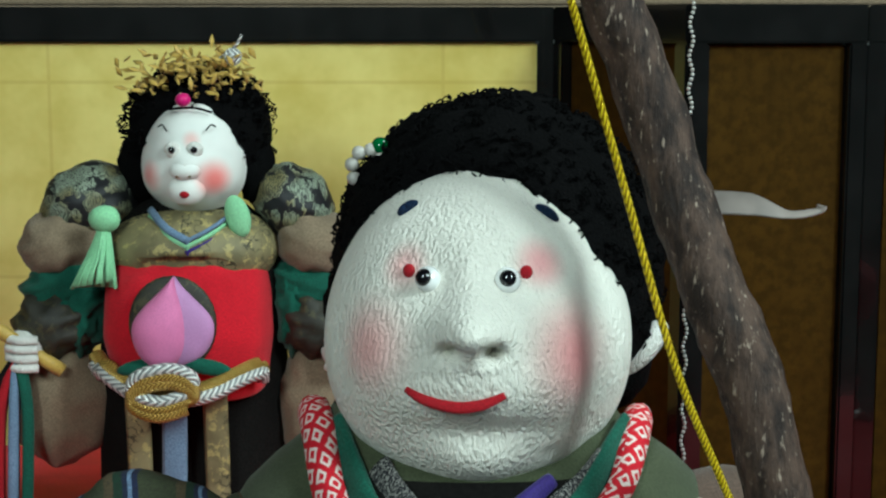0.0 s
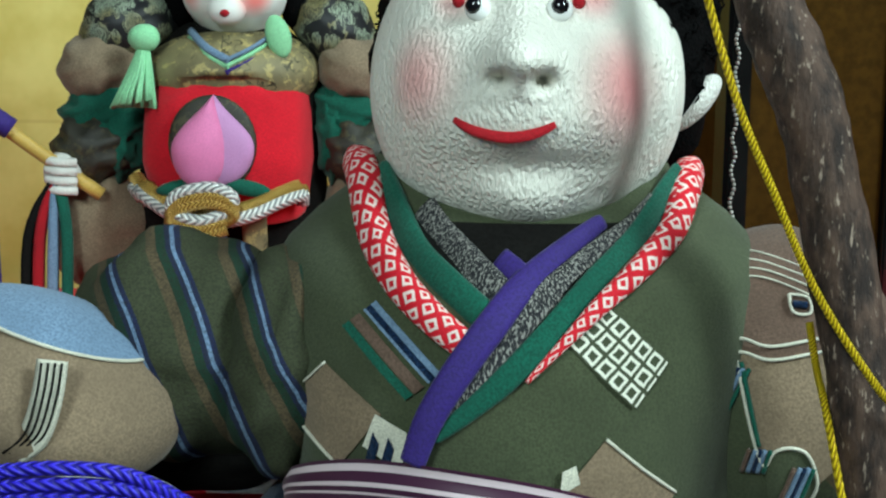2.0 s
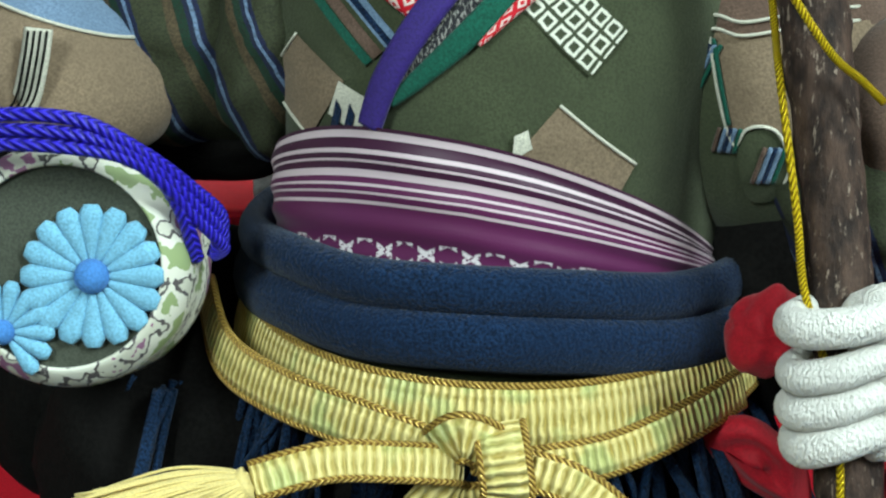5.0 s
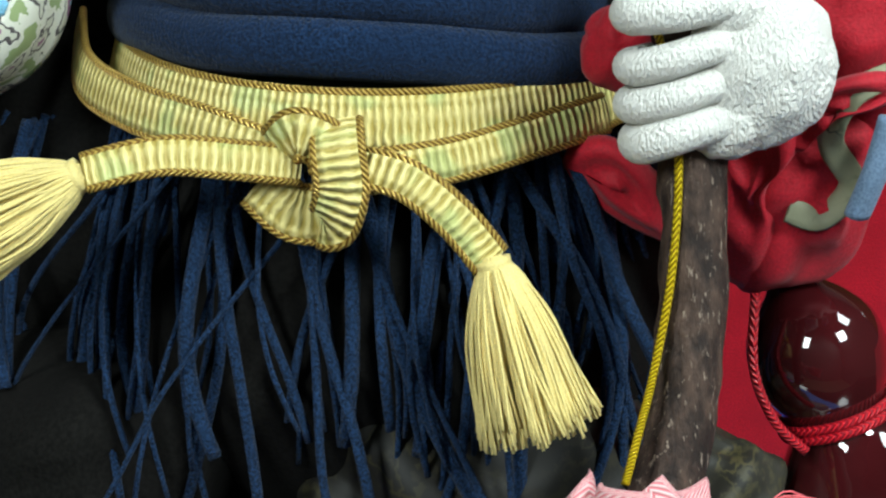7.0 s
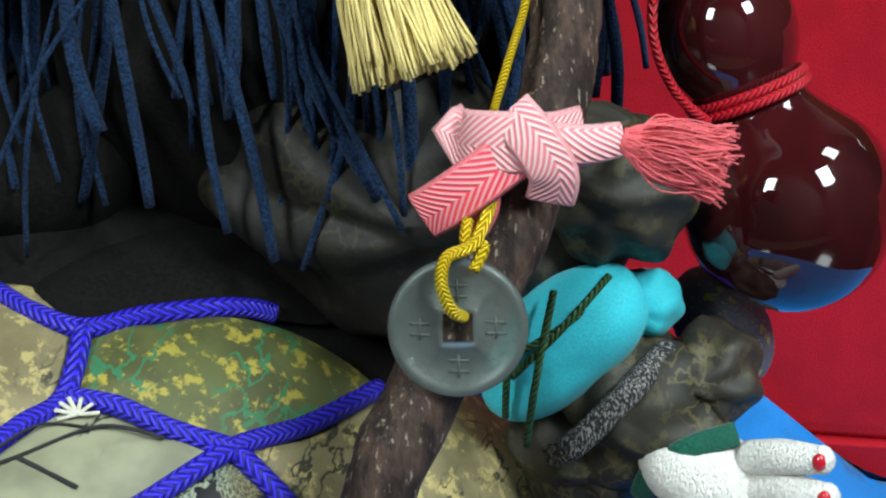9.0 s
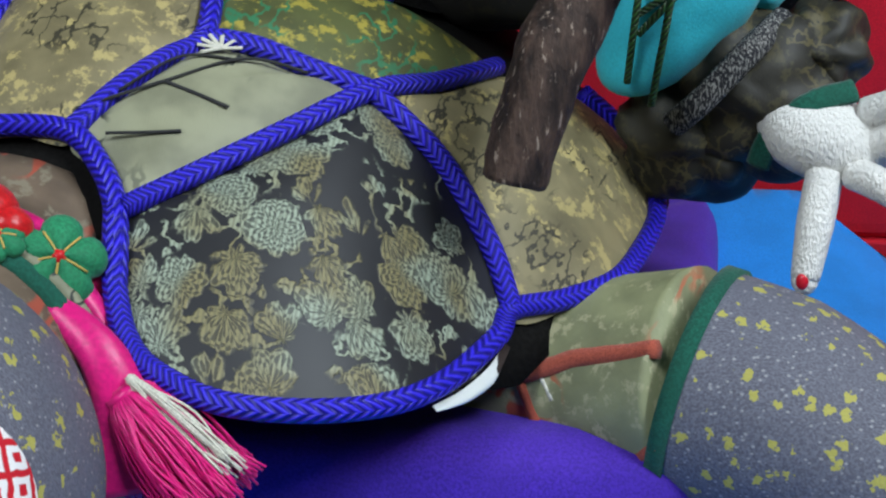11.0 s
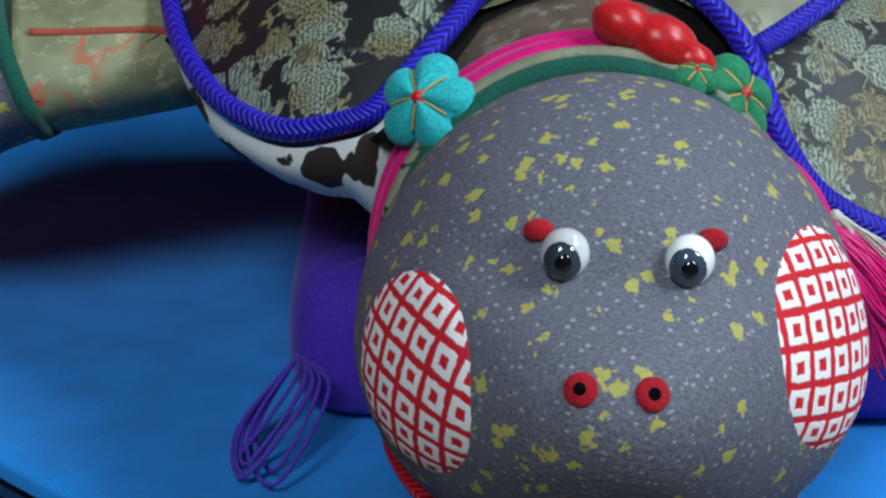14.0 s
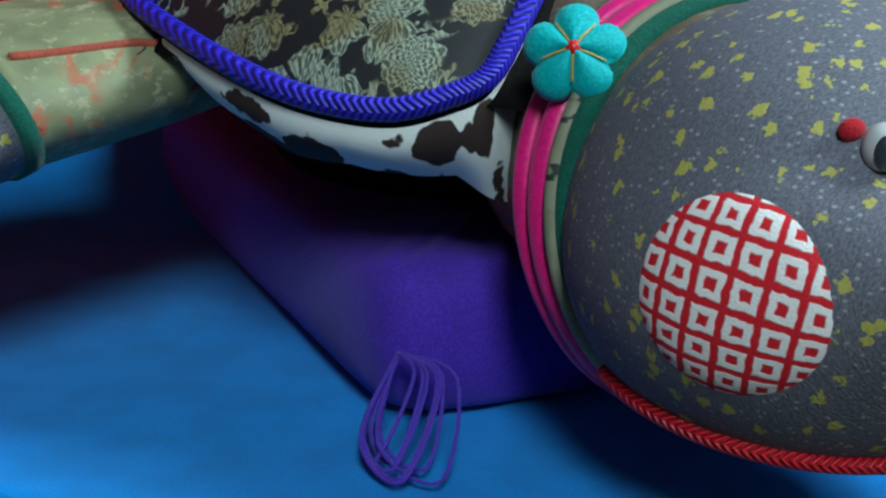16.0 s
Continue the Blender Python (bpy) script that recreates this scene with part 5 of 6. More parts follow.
def shell_z(x, y):
    d = ((x - TC.x) / 0.137) ** 2 + ((y - TC.y) / 0.163) ** 2
    drop = 0.016 * math.exp(-(((x - 0.060) / 0.026) ** 2) - ((y - 0.250) / 0.026) ** 2)
    return 0.143 - 0.09 * d - 0.12 * max(0.0, d - 1.02) - drop


def on_shell(x, y, lift=0.0):
    return Vector((x, y, shell_z(x, y) + lift))


def dome(u, v):
    a = v * math.tau
    k = (0.97 - 0.10 * max(0.0, -math.cos(a)) ** 0.5) * u
    x, y = TC.x + 0.131 * k * math.cos(a), TC.y + 0.158 * k * math.sin(a)
    return (x, y, shell_z(x, y) - 0.003)


def flank(u, v):
    x, y, z = dome(1.0, v)
    k = 1 - 0.50 * u ** 0.6
    return (TC.x + (x - TC.x) * k, TC.y + (y - TC.y) * k, z + (0.033 - z) * u ** 1.5)


s = Shape()
s.grid(dome, 24, 64)
s.grid(flank, 6, 64)
under(s.made("shell", M["dark"]), turtle)


def panel(nodes, mat, puff=0.005):
    """A stuffed piece between cords."""
    pts = [Vector((x, y, 0)) for x, y in nodes]
    mid = sum(pts, Vector()) / len(pts)
    edge = smooth(pts, 6, True)[:-1]
    n = len(edge)

    def fn(u, v):
        p = mid.lerp(edge[int(round(v * n)) % n], u)
        return on_shell(p.x, p.y, puff * (1 - u**3) - 0.0005)

    return under(Shape().grid(fn, 12, n, 0).made("panel", mat), turtle)


L_, N_, T_, R_, V_, M_ = (-0.0187, 0.2285), (-0.0347, 0.2418), (0.0225, 0.2770), (0.0557, 0.2620), (-0.0615, 0.2440), (-0.0745, 0.2418)
TOP, J1, J2 = (0.0455, 0.3160), (-0.0165, 0.2880), (-0.0138, 0.2705)
P1 = [L_, (-0.0072, 0.238), (0.0088, 0.2559), T_, (0.0350, 0.2750), (0.0429, 0.2726), (0.0512, 0.2675), R_, (0.0530, 0.2544), (0.0436, 0.2291), (0.0296, 0.2132), (0.0095, 0.2044), (-0.0037, 0.2041), (-0.0113, 0.2072), (-0.0164, 0.2150)]
P2 = [N_, (-0.0276, 0.2526), (-0.0203, 0.2621), J2, (-0.0028, 0.2727), (0.0099, 0.2733), T_, (0.0088, 0.2559), (-0.0072, 0.238), L_, (-0.0267, 0.2363)]
P3 = [J2, J1, (-0.0046, 0.2972), (0.0114, 0.3107), (0.0300, 0.3180), TOP, (0.0347, 0.2925), T_, (0.0030, 0.2731)]
P4 = [T_, (0.0347, 0.2925), TOP, (0.0550, 0.3380), (0.0668, 0.3500), (0.0751, 0.3540), (0.0816, 0.3465), (0.0848, 0.3235), (0.0817, 0.2991), (0.0767, 0.2835), (0.0661, 0.2709), R_, (0.0512, 0.2675), (0.0429, 0.2726), (0.0350, 0.2750)]
P5 = [V_, (-0.0460, 0.2431), N_, (-0.0276, 0.2526), (-0.0203, 0.2621), J2, J1, (-0.0350, 0.3000), (-0.0660, 0.3000), (-0.0670, 0.2700), (-0.0650, 0.2517)]
P6 = [J1, (-0.0046, 0.2972), (0.0114, 0.3107), (0.030, 0.330), (0.0, 0.345), (-0.035, 0.301)]
P2L = [V_, (-0.0650, 0.2517), (-0.0670, 0.2700), (-0.0660, 0.3000), (-0.0950, 0.2960), (-0.1130, 0.2840), (-0.0968, 0.2663), (-0.0840, 0.2520), M_]
P1L = [M_, (-0.0840, 0.2520), (-0.0968, 0.2663), (-0.1130, 0.2840), (-0.1320, 0.3000), (-0.1450, 0.3090), (-0.1388, 0.2780), (-0.1300, 0.2550), (-0.1210, 0.2410), (-0.1118, 0.2320), (-0.1020, 0.2276), (-0.0950, 0.2265), (-0.0885, 0.2300), (-0.0794, 0.2370)]
P4L = [(-0.1130, 0.2850), (-0.0950, 0.2970), (-0.0900, 0.3200), (-0.1200, 0.3300), (-0.1440, 0.3200), (-0.1450, 0.3100), (-0.1320, 0.3010)]
P6L = [(-0.0660, 0.3010), (-0.0350, 0.3010), (0.0, 0.345), (-0.0500, 0.3550), (-0.0900, 0.3300), (-0.0950, 0.2970)]
# P6 and P6L are near black: the skirt's shade is in their colour
for nodes, k in ((P1, "brocade"), (P2, "silk1"), (P3, "silk2"), (P4, "silk3"), (P5, "silk3"), (P6, "dark"), (P2L, "silk2"), (P1L, "brocade"), (P4L, "silk3"), (P6L, "dark")):
    panel(nodes, M[k])


# painted twigs and pale leaves on the sage panels
def twig(nodes, w, k):
    pts = [on_shell(*q, 0.0046) for q in nodes]
    under(Shape().sweep(pts, w, 0.0006, 0, 6, 6, face=(0, -0.5, 1)).made("painted_twig", M[k]), turtle)


twig([(-0.034, 0.2445), (-0.0176, 0.2540), (-0.003, 0.2655), (0.010, 0.2690)], 0.0011, "ink")
twig([(-0.0176, 0.2540), (-0.010, 0.2530), (-0.0032, 0.2524)], 0.0012, "ink")
twig([(-0.026, 0.2500), (-0.016, 0.2610), (-0.004, 0.2645)], 0.0008, "ink")
twig([(-0.026, 0.2400), (-0.017, 0.2420), (-0.011, 0.2440)], 0.0010, "ink")
for k in range(7):
    a = 0.6 + k * 0.55
    twig([(-0.0085, 0.2660), (-0.0085 + 0.0052 * math.cos(a), 0.2660 + 0.0036 * math.sin(a))], 0.0011, "thread")
CW = 0.0050


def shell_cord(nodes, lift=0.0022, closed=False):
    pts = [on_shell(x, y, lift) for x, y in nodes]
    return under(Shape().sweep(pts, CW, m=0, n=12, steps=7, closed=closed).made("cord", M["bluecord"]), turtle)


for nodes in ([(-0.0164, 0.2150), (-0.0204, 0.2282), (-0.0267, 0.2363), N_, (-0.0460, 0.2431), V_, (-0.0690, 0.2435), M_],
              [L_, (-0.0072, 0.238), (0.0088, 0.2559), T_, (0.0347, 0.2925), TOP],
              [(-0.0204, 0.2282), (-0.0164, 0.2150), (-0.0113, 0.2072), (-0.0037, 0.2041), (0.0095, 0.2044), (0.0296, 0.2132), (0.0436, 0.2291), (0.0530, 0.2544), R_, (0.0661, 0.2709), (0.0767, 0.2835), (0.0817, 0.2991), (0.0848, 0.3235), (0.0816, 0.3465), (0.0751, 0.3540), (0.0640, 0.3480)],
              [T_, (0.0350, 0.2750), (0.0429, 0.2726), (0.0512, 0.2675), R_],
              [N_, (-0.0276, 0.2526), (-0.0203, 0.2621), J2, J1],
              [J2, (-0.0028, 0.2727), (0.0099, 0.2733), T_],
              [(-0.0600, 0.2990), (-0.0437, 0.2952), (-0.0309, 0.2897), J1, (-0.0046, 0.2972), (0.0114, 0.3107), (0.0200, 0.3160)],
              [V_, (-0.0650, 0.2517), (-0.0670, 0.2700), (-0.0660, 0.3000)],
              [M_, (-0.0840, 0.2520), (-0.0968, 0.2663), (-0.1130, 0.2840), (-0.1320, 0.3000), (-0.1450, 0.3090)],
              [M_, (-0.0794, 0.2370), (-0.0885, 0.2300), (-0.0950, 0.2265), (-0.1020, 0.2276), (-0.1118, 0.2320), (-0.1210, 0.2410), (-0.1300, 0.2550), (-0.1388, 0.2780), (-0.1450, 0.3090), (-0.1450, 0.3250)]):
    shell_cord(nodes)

# cow-print underside that shows past the rim
def underside(nodes, drop, inward):
    line = smooth([on_shell(x, y, 0.0) for x, y in nodes], 8)
    length = sum((line[i + 1] - line[i]).length for i in range(len(line) - 1))

    def fn(u, v):
        p = line[int(round(u * (len(line) - 1)))]
        d = Vector((TC.x - p.x, TC.y - p.y, 0)).normalized()
        w = float(np.interp(u, np.linspace(0, 1, len(drop)), drop))
        return p + d * (inward * v - 0.003 * math.sin(v * math.pi)) + Vector((0, 0, -0.0015 - w * v))

    under(Shape().grid(fn, len(line) - 1, 10, 0, length, 0.017).made("underside", M["spots"]), turtle)


underside([(-0.0840, 0.2330), (-0.0885, 0.2300), (-0.0950, 0.2265), (-0.1020, 0.2276), (-0.1118, 0.2320), (-0.1210, 0.2410), (-0.1300, 0.2550), (-0.1388, 0.2780), (-0.1430, 0.2960)], [0.034, 0.031, 0.022, 0.014, 0.011, 0.010, 0.012, 0.011, 0.005], 0.008)
underside([(0.0436, 0.2291), (0.0480, 0.2400), (0.0520, 0.2510), (0.0545, 0.2580)], [0.001, 0.004, 0.006, 0.001], 0.002)

# head
TH = Vector((-0.0535, 0.1785, 0.0500))


def turtle_warp(d, p):
    p = Vector((p.x, p.y, p.z * (0.84 if d.z < 0 else 1.0)))
    q = (p.x, p.y, p.z)
    out = 0.0095 * gauss(q, (-0.0055, -0.046, 0.006), (0.020, 0.03, 0.014)) + 0.002 * gauss(q, (0.034, -0.02, 0.0), (0.015, 0.03, 0.018)) + 0.002 * gauss(q, (-0.034, -0.02, 0.0), (0.015, 0.03, 0.018))
    out -= 0.0030 * gauss(q, (-0.005, -0.036, 0.023), (0.02, 0.02, 0.005))
    return p + d * out


head = under(Shape().ball(TH, (0.0430, 0.0475, 0.0455), 0, 128, 96, warp=turtle_warp).made("head", M["speckled"]), turtle)


def on_head(x, z, lift=0.0):
    """The front of the head at a place across and up."""
    dx, dz = (x - TH.x) / 0.0430, (z - TH.z) / 0.0455
    d = Vector((dx, -math.sqrt(max(0.02, 1 - dx * dx - dz * dz)), dz))
    p = Vector((d.x * 0.0430, d.y * 0.0475, d.z * 0.0455))
    return TH + turtle_warp(d.normalized(), p) + d.normalized() * lift


for x, side in ((-0.0660, -1), (-0.0475, 1)):
    c = on_head(x, 0.0765, 0.0006)
    ob = Shape().ball(c, (0.0038, 0.0034, 0.0040), 0, 20, 14).made("eye", M["eyewhite"], head)
    Shape().ball(c + Vector((-0.0005, -0.0019, -0.0004)), (0.0030, 0.0019, 0.0032), 0, 16, 10).made("iris", M["iris"], ob)
    Shape().ball(c + Vector((-0.0006, -0.0031, -0.0004)), (0.0015, 0.0010, 0.0017), 0, 14, 8).made("pupil", M["eye"], ob)
    Shape().ball(on_head(x + side * 0.0036, 0.0787, 0.0004), (0.0025, 0.0014, 0.0019), 0, 12, 8).made("eye_corner", M["lip"], head)
for x in (-0.0630, -0.0545):
    c = on_head(x, 0.0600, 0.0)
    d = (Vector((on_head(x + 0.002, 0.0600) - on_head(x - 0.002, 0.0600))).cross(on_head(x, 0.0620) - on_head(x, 0.0580))).normalized()
    a = d.orthogonal().normalized()
    rot = Matrix((a, d.cross(a), d)).transposed()
    ob = Shape().ball(c, (0.0026, 0.0026, 0.0009), 0, 20, 12, rot).made("nostril", M["lip"], head)
    Shape().ball(c + d * 0.0005, (0.0012, 0.0012, 0.0006), 0, 12, 8, rot).made("nostril_hole", M["hair"], ob)


def cheek(c, rx, rz):
    """A round appliqué that follows the side of the head."""
    d0 = (Vector(c) - TH).normalized()
    a = Vector((0, 0, 1)).cross(d0).normalized()
    b = d0.cross(a)

    def fn(u, v):
        w = v * math.tau
        d = (d0 + a * (math.cos(w) * u * rx) + b * (math.sin(w) * u * rz)).normalized()
        p = Vector((d.x * 0.0430, d.y * 0.0475, d.z * 0.0455))
        return TH + turtle_warp(d, p) + d * (0.0009 * (1 - u**6))

    s = Shape().grid(fn, 14, 40, 0)
    for i in range(15):
        for j in range(41):
            w = j / 40 * math.tau
            s.uv[i * 41 + j] = (math.cos(w) * i / 14 * rx * 0.047, math.sin(w) * i / 14 * rz * 0.047)
    return s.made("cheek_patch", M["cheekuv"], head)


M["cheekuv"] = ring_cloth("red_tie_dye_cheek", (0.58, 0.012, 0.022), (0.82, 0.78, 0.76), 0.0058, 0.18, uv=True, lo=0.165, hi=0.385)
cheek((-0.0190, 0.1500, 0.0610), 0.40, 0.43)
cheek((-0.0920, 0.1495, 0.0525), 0.36, 0.40)
jaw = []
for k in range(15):
    a = radians(-100 + 200 * k / 14)
    d = Vector((math.sin(a), -math.cos(a) * 0.95, -0.52 - 0.42 * math.cos(a * 0.8))).normalized()
    jaw.append(TH + turtle_warp(d, Vector((d.x * 0.0430, d.y * 0.0475, d.z * 0.0455))) + d * 0.0008)
cord(jaw, 0.0034, M["redcord"], turtle, "mouth_cord")

M["neck"] = painted_silk("brown_neck_silk", (0.15, 0.105, 0.07), (0.34, 0.07, 0.04), 60, (0.22, 0.19, 0.13))
# neck with its pink cords, flowers and beads
s = Shape()
s.sweep([(-0.0525, 0.185, 0.052), (-0.052, 0.21, 0.056), (-0.050, 0.245, 0.062)], [0.076, 0.071, 0.077], m=0, n=36, steps=6)
under(s.made("neck", M["neck"]), turtle)


def neck_ring(y, r, w, mat, name, z=0.052, wob=0.0):
    pts = [(-0.0525 + (r + 0.0) * math.cos(a), y + 0.006 * math.sin(a) + wob * math.sin(3 * a), z + r * 1.04 * math.sin(a)) for a in np.linspace(0, math.tau, 25)[:-1]]
    return under(Shape().sweep(pts, w, m=0, n=10, steps=3, closed=True).made(name, mat), turtle)


neck_ring(0.2080, 0.0395, 0.0060, M["pink"], "pink_cord")
neck_ring(0.2135, 0.0405, 0.0050, M["pink"], "pink_cord", wob=0.001)
neck_ring(0.2015, 0.0378, 0.0052, M["green"], "green_trim")
neck_ring(0.2030, 0.0400, 0.0034, M["silk1"], "green_trim")


def puffy_flower(c, way, r, mat, petals=5):
    c, way = Vector(c), Vector(way).normalized()
    a = way.orthogonal().normalized()
    b = way.cross(a)

    def warp(d, p):
        w = math.atan2(d.y, d.x)
        return Vector((p.x, p.y, p.z)) * (0.72 + 0.28 * abs(math.cos(w * petals / 2)) ** 0.6)

    rot = Matrix((a, b, way)).transposed()
    ob = under(Shape().ball(c, (r, r, r * 0.55), 0, 40, 16, rot, warp).made("flower", mat), turtle)
    Shape().ball(c + way * r * 0.42, r * 0.16, 0, 10, 8).made("flower_bead", M["bean"], ob)
    for k in range(petals):
        w = (k + 0.5) / petals * math.tau * 1.0
        d = a * math.cos(w) + b * math.sin(w)
        Shape().sweep([c + way * r * 0.47, c + way * r * 0.44 + d * r * 0.3, c + way * r * 0.30 + d * r * 0.62], 0.0005, m=0, n=5, steps=4).made("gold_stitch", M["goldthread"], ob)


puffy_flower((-0.0265, 0.2120, 0.0845), (0.45, -0.75, 0.55), 0.0098, M["gflower"])
puffy_flower((-0.0845, 0.2100, 0.0830), (-0.45, -0.75, 0.45), 0.0100, M["turq"])
puffy_flower((-0.0350, 0.2070, 0.0900), (0.1, -0.6, 0.8), 0.005, M["gflower"])
for c, r in (((-0.0480, 0.2130, 0.0985), 0.0052), ((-0.0405, 0.2120, 0.0955), 0.0058), ((-0.0350, 0.2105, 0.0925), 0.0040)):
    under(Shape().ball(c, (r * 1.25, r, r * 0.9), 0, 16, 12, Euler((0, radians(22), 0)).to_matrix()).made("bead", M["bean"]), turtle)
# pink tail and tassel on the far side of the neck
s = Shape().sweep([(-0.0250, 0.2050, 0.078), (-0.0150, 0.2020, 0.070), (-0.0100, 0.2000, 0.058), (-0.0080, 0.198, 0.044)], [0.006, 0.009, 0.013, 0.017], [0.004, 0.005, 0.006, 0.006], 0, 12, 6)
under(s.made("pink_cord", M["pink"]), turtle)
tassel((-0.0110, 0.2000, 0.0640), (0.62, 0.05, -0.85), 0.029, 0.0110, M["pink"], turtle, 480, 0.0056, "tassel", thick=0.0006, curl=0.10)
tassel((-0.0085, 0.1985, 0.0670), (0.80, 0.0, -0.75), 0.027, 0.0035, M["thread"], turtle, 40, 0.0015, "white_threads", thick=0.0005, curl=0.25)

M["rust"] = cloth("rust_red_thread", (0.34, 0.07, 0.04), 2200, 0.8, 0.9)

# flippers
def flipper(side):
    if side > 0:
        arm = [(0.046, 0.288, 0.0370), (0.072, 0.282, 0.0385), (0.0965, 0.2720, 0.0415)]
        tip = [(0.0960, 0.2722, 0.0417), (0.113, 0.267, 0.0380), (0.135, 0.261, 0.0290), (0.156, 0.257, 0.0210), (0.169, 0.255, 0.018)]
        w = 1.0
    else:
        arm = [(-0.118, 0.345, 0.074), (-0.150, 0.336, 0.070), (-0.185, 0.330, 0.066)]
        tip = [(-0.1848, 0.330, 0.066), (-0.200, 0.327, 0.060), (-0.215, 0.323, 0.050), (-0.226, 0.320, 0.040), (-0.232, 0.318, 0.034)]
        w = 0.71
    deep = None if side > 0 else (0, 0, 1)
    wide = 1.0 if side > 0 else 2.6
    f = under(Shape().sweep(arm, [(0.040 if side > 0 else 0.029) * w * wide, 0.0470 * w * wide, 0.054 * w * wide], [0.040 * w if side > 0 else 0.044 * w, 0.0470 * w, 0.054 * w], 0, 32, 8, face=deep).made("flipper", M["silk4"]), turtle)
    for pts, k, thick in (([(0.15, 40), (0.35, 20), (0.6, 32), (0.95, 38)], "rust", 0.0046), ([(0.35, 20), (0.42, -12), (0.70, -28), (0.98, -8)], "rust", 0.0036),
                          ([(0.42, -12), (0.50, -45)], "rust", 0.0034), ([(0.05, 5), (0.35, -8), (0.62, -22), (0.8, -25)], "ink", 0.0009), ([(0.55, 30), (0.68, 5), (0.80, -22)], "ink", 0.0009),
                          ([(0.30, 62), (0.42, 30), (0.50, 8)], "thread", 0.0016)):
        curve, bone = [], smooth([Vector(q) for q in arm], 24)
        us, angs = [q[0] for q in pts], [q[1] for q in pts]
        for u in np.linspace(us[0], us[-1], 12):
            ang = float(np.interp(u, us, angs))
            c0 = bone[int(round(u * (len(bone) - 1)))]
            axis = (Vector(arm[2]) - Vector(arm[0])).normalized()
            front = Vector((0, -1, 0)) - axis * axis.dot(Vector((0, -1, 0)))
            front.normalize()
            up = front.cross(axis) if front.cross(axis).z > 0 else axis.cross(front)
            rr = (0.0200 + 0.0072 * u) * w
            curve.append(c0 + front * (math.cos(radians(ang)) * rr * wide * 0.965) + up * (math.sin(radians(ang)) * rr * 0.965))
        Shape().sweep(curve, thick if side > 0 else thick * 0.5, m=0, n=6, steps=2).made("stitching", M[k], f)
    way = (Vector(tip[1]) - Vector(tip[0])).normalized()
    Shape().sweep([Vector(tip[0]) - way * 0.001, Vector(tip[0]) + way * 0.003], 0.0558 * w * wide, 0.0558 * w, 0, 32, 2, face=deep).made("green_trim", M["green"], f)
    Shape().sweep(tip, [0.054 * w * wide, 0.053 * w * wide, 0.046 * w * wide, 0.030 * w * wide, 0.006], [0.054 * w, 0.053 * w, 0.046 * w, 0.030 * w, 0.006], 0, 32, 8, face=deep).made("flipper_end", M["speckled"], f)


# the hind flipper behind the bound leg
under(Shape().ball((0.1240, 0.366, 0.1070), (0.0115, 0.016, 0.0170), 0, 28, 20, Euler((0, radians(-35), 0)).to_matrix()).made("hind_flipper", M["speckled"]), turtle)
flipper(1)
flipper(-1)

# purple cushion with corner cords
s = Shape()


def cushion(u, v):
    a, b = u * math.tau, (v - 0.5) * math.pi
    sq = lambda c, e: math.copysign(abs(c) ** e, c)
    cb = max(0.0, math.cos(b)) ** 0.055
    p, q = 0.1075 * sq(math.cos(a), 0.12) * cb, 0.120 * sq(math.sin(a), 0.12) * cb
    return (-0.0060 + 0.990 * p + 0.010 * q, 0.3615 + 0.020 * p + 0.990 * q, 0.0180 + 0.0178 * math.sin(b) + 0.0010 * noise.noise(Vector((math.cos(a) * 4, math.sin(a) * 4, b * 3))))


s.grid(cushion, 96, 24)
cush = tagged(s.made("cushion", M["purple"]), "purple cloth floor cushion under the turtle", "cushion")
M["violet"] = cloth("violet_thread", (0.075, 0.03, 0.42), 2200, 0.6, 0.7)
for sx, cx, cy in ((-1, -0.1100, 0.2440), (1, 0.1000, 0.2480)):
    for k in range(7):
        r, w = rng.uniform(0.012, 0.021), rng.uniform(-0.9, 0.9)
        base = Vector((cx, cy - 0.004, 0.0190))
        d = Vector((sx * 0.45 + 0.5 * rng.uniform(-1, 1), -0.75 + math.sin(w) * 0.5, 0)).normalized()
        e = Vector((-d.y, d.x, 0))
        tagged(Shape().sweep([base, base + d * r * 0.7 + e * r * 0.45 + Vector((0, 0, -0.002)), base + d * r * 1.6 + Vector((0, 0, -0.0160)), base + d * r * 0.8 - e * r * 0.45 + Vector((0, 0, -0.0130)), base], 0.0009, m=0, n=6, steps=6).made("cushion_cord", M["violet"], cush), "loop of violet thread")

# ---- behind: the standing doll with the peach ----
DOLL2 = ["face2", "hair", "silk3", "red", "green", "silk5", "dark", "peach", "peach2", "goldbraid", "silverbraid", "mint", "eye", "lip", "goldthread", "beige", "crepe", "sky", "brocade", "pink", "purplecollar"]
J = {k: i for i, k in enumerate(DOLL2)}


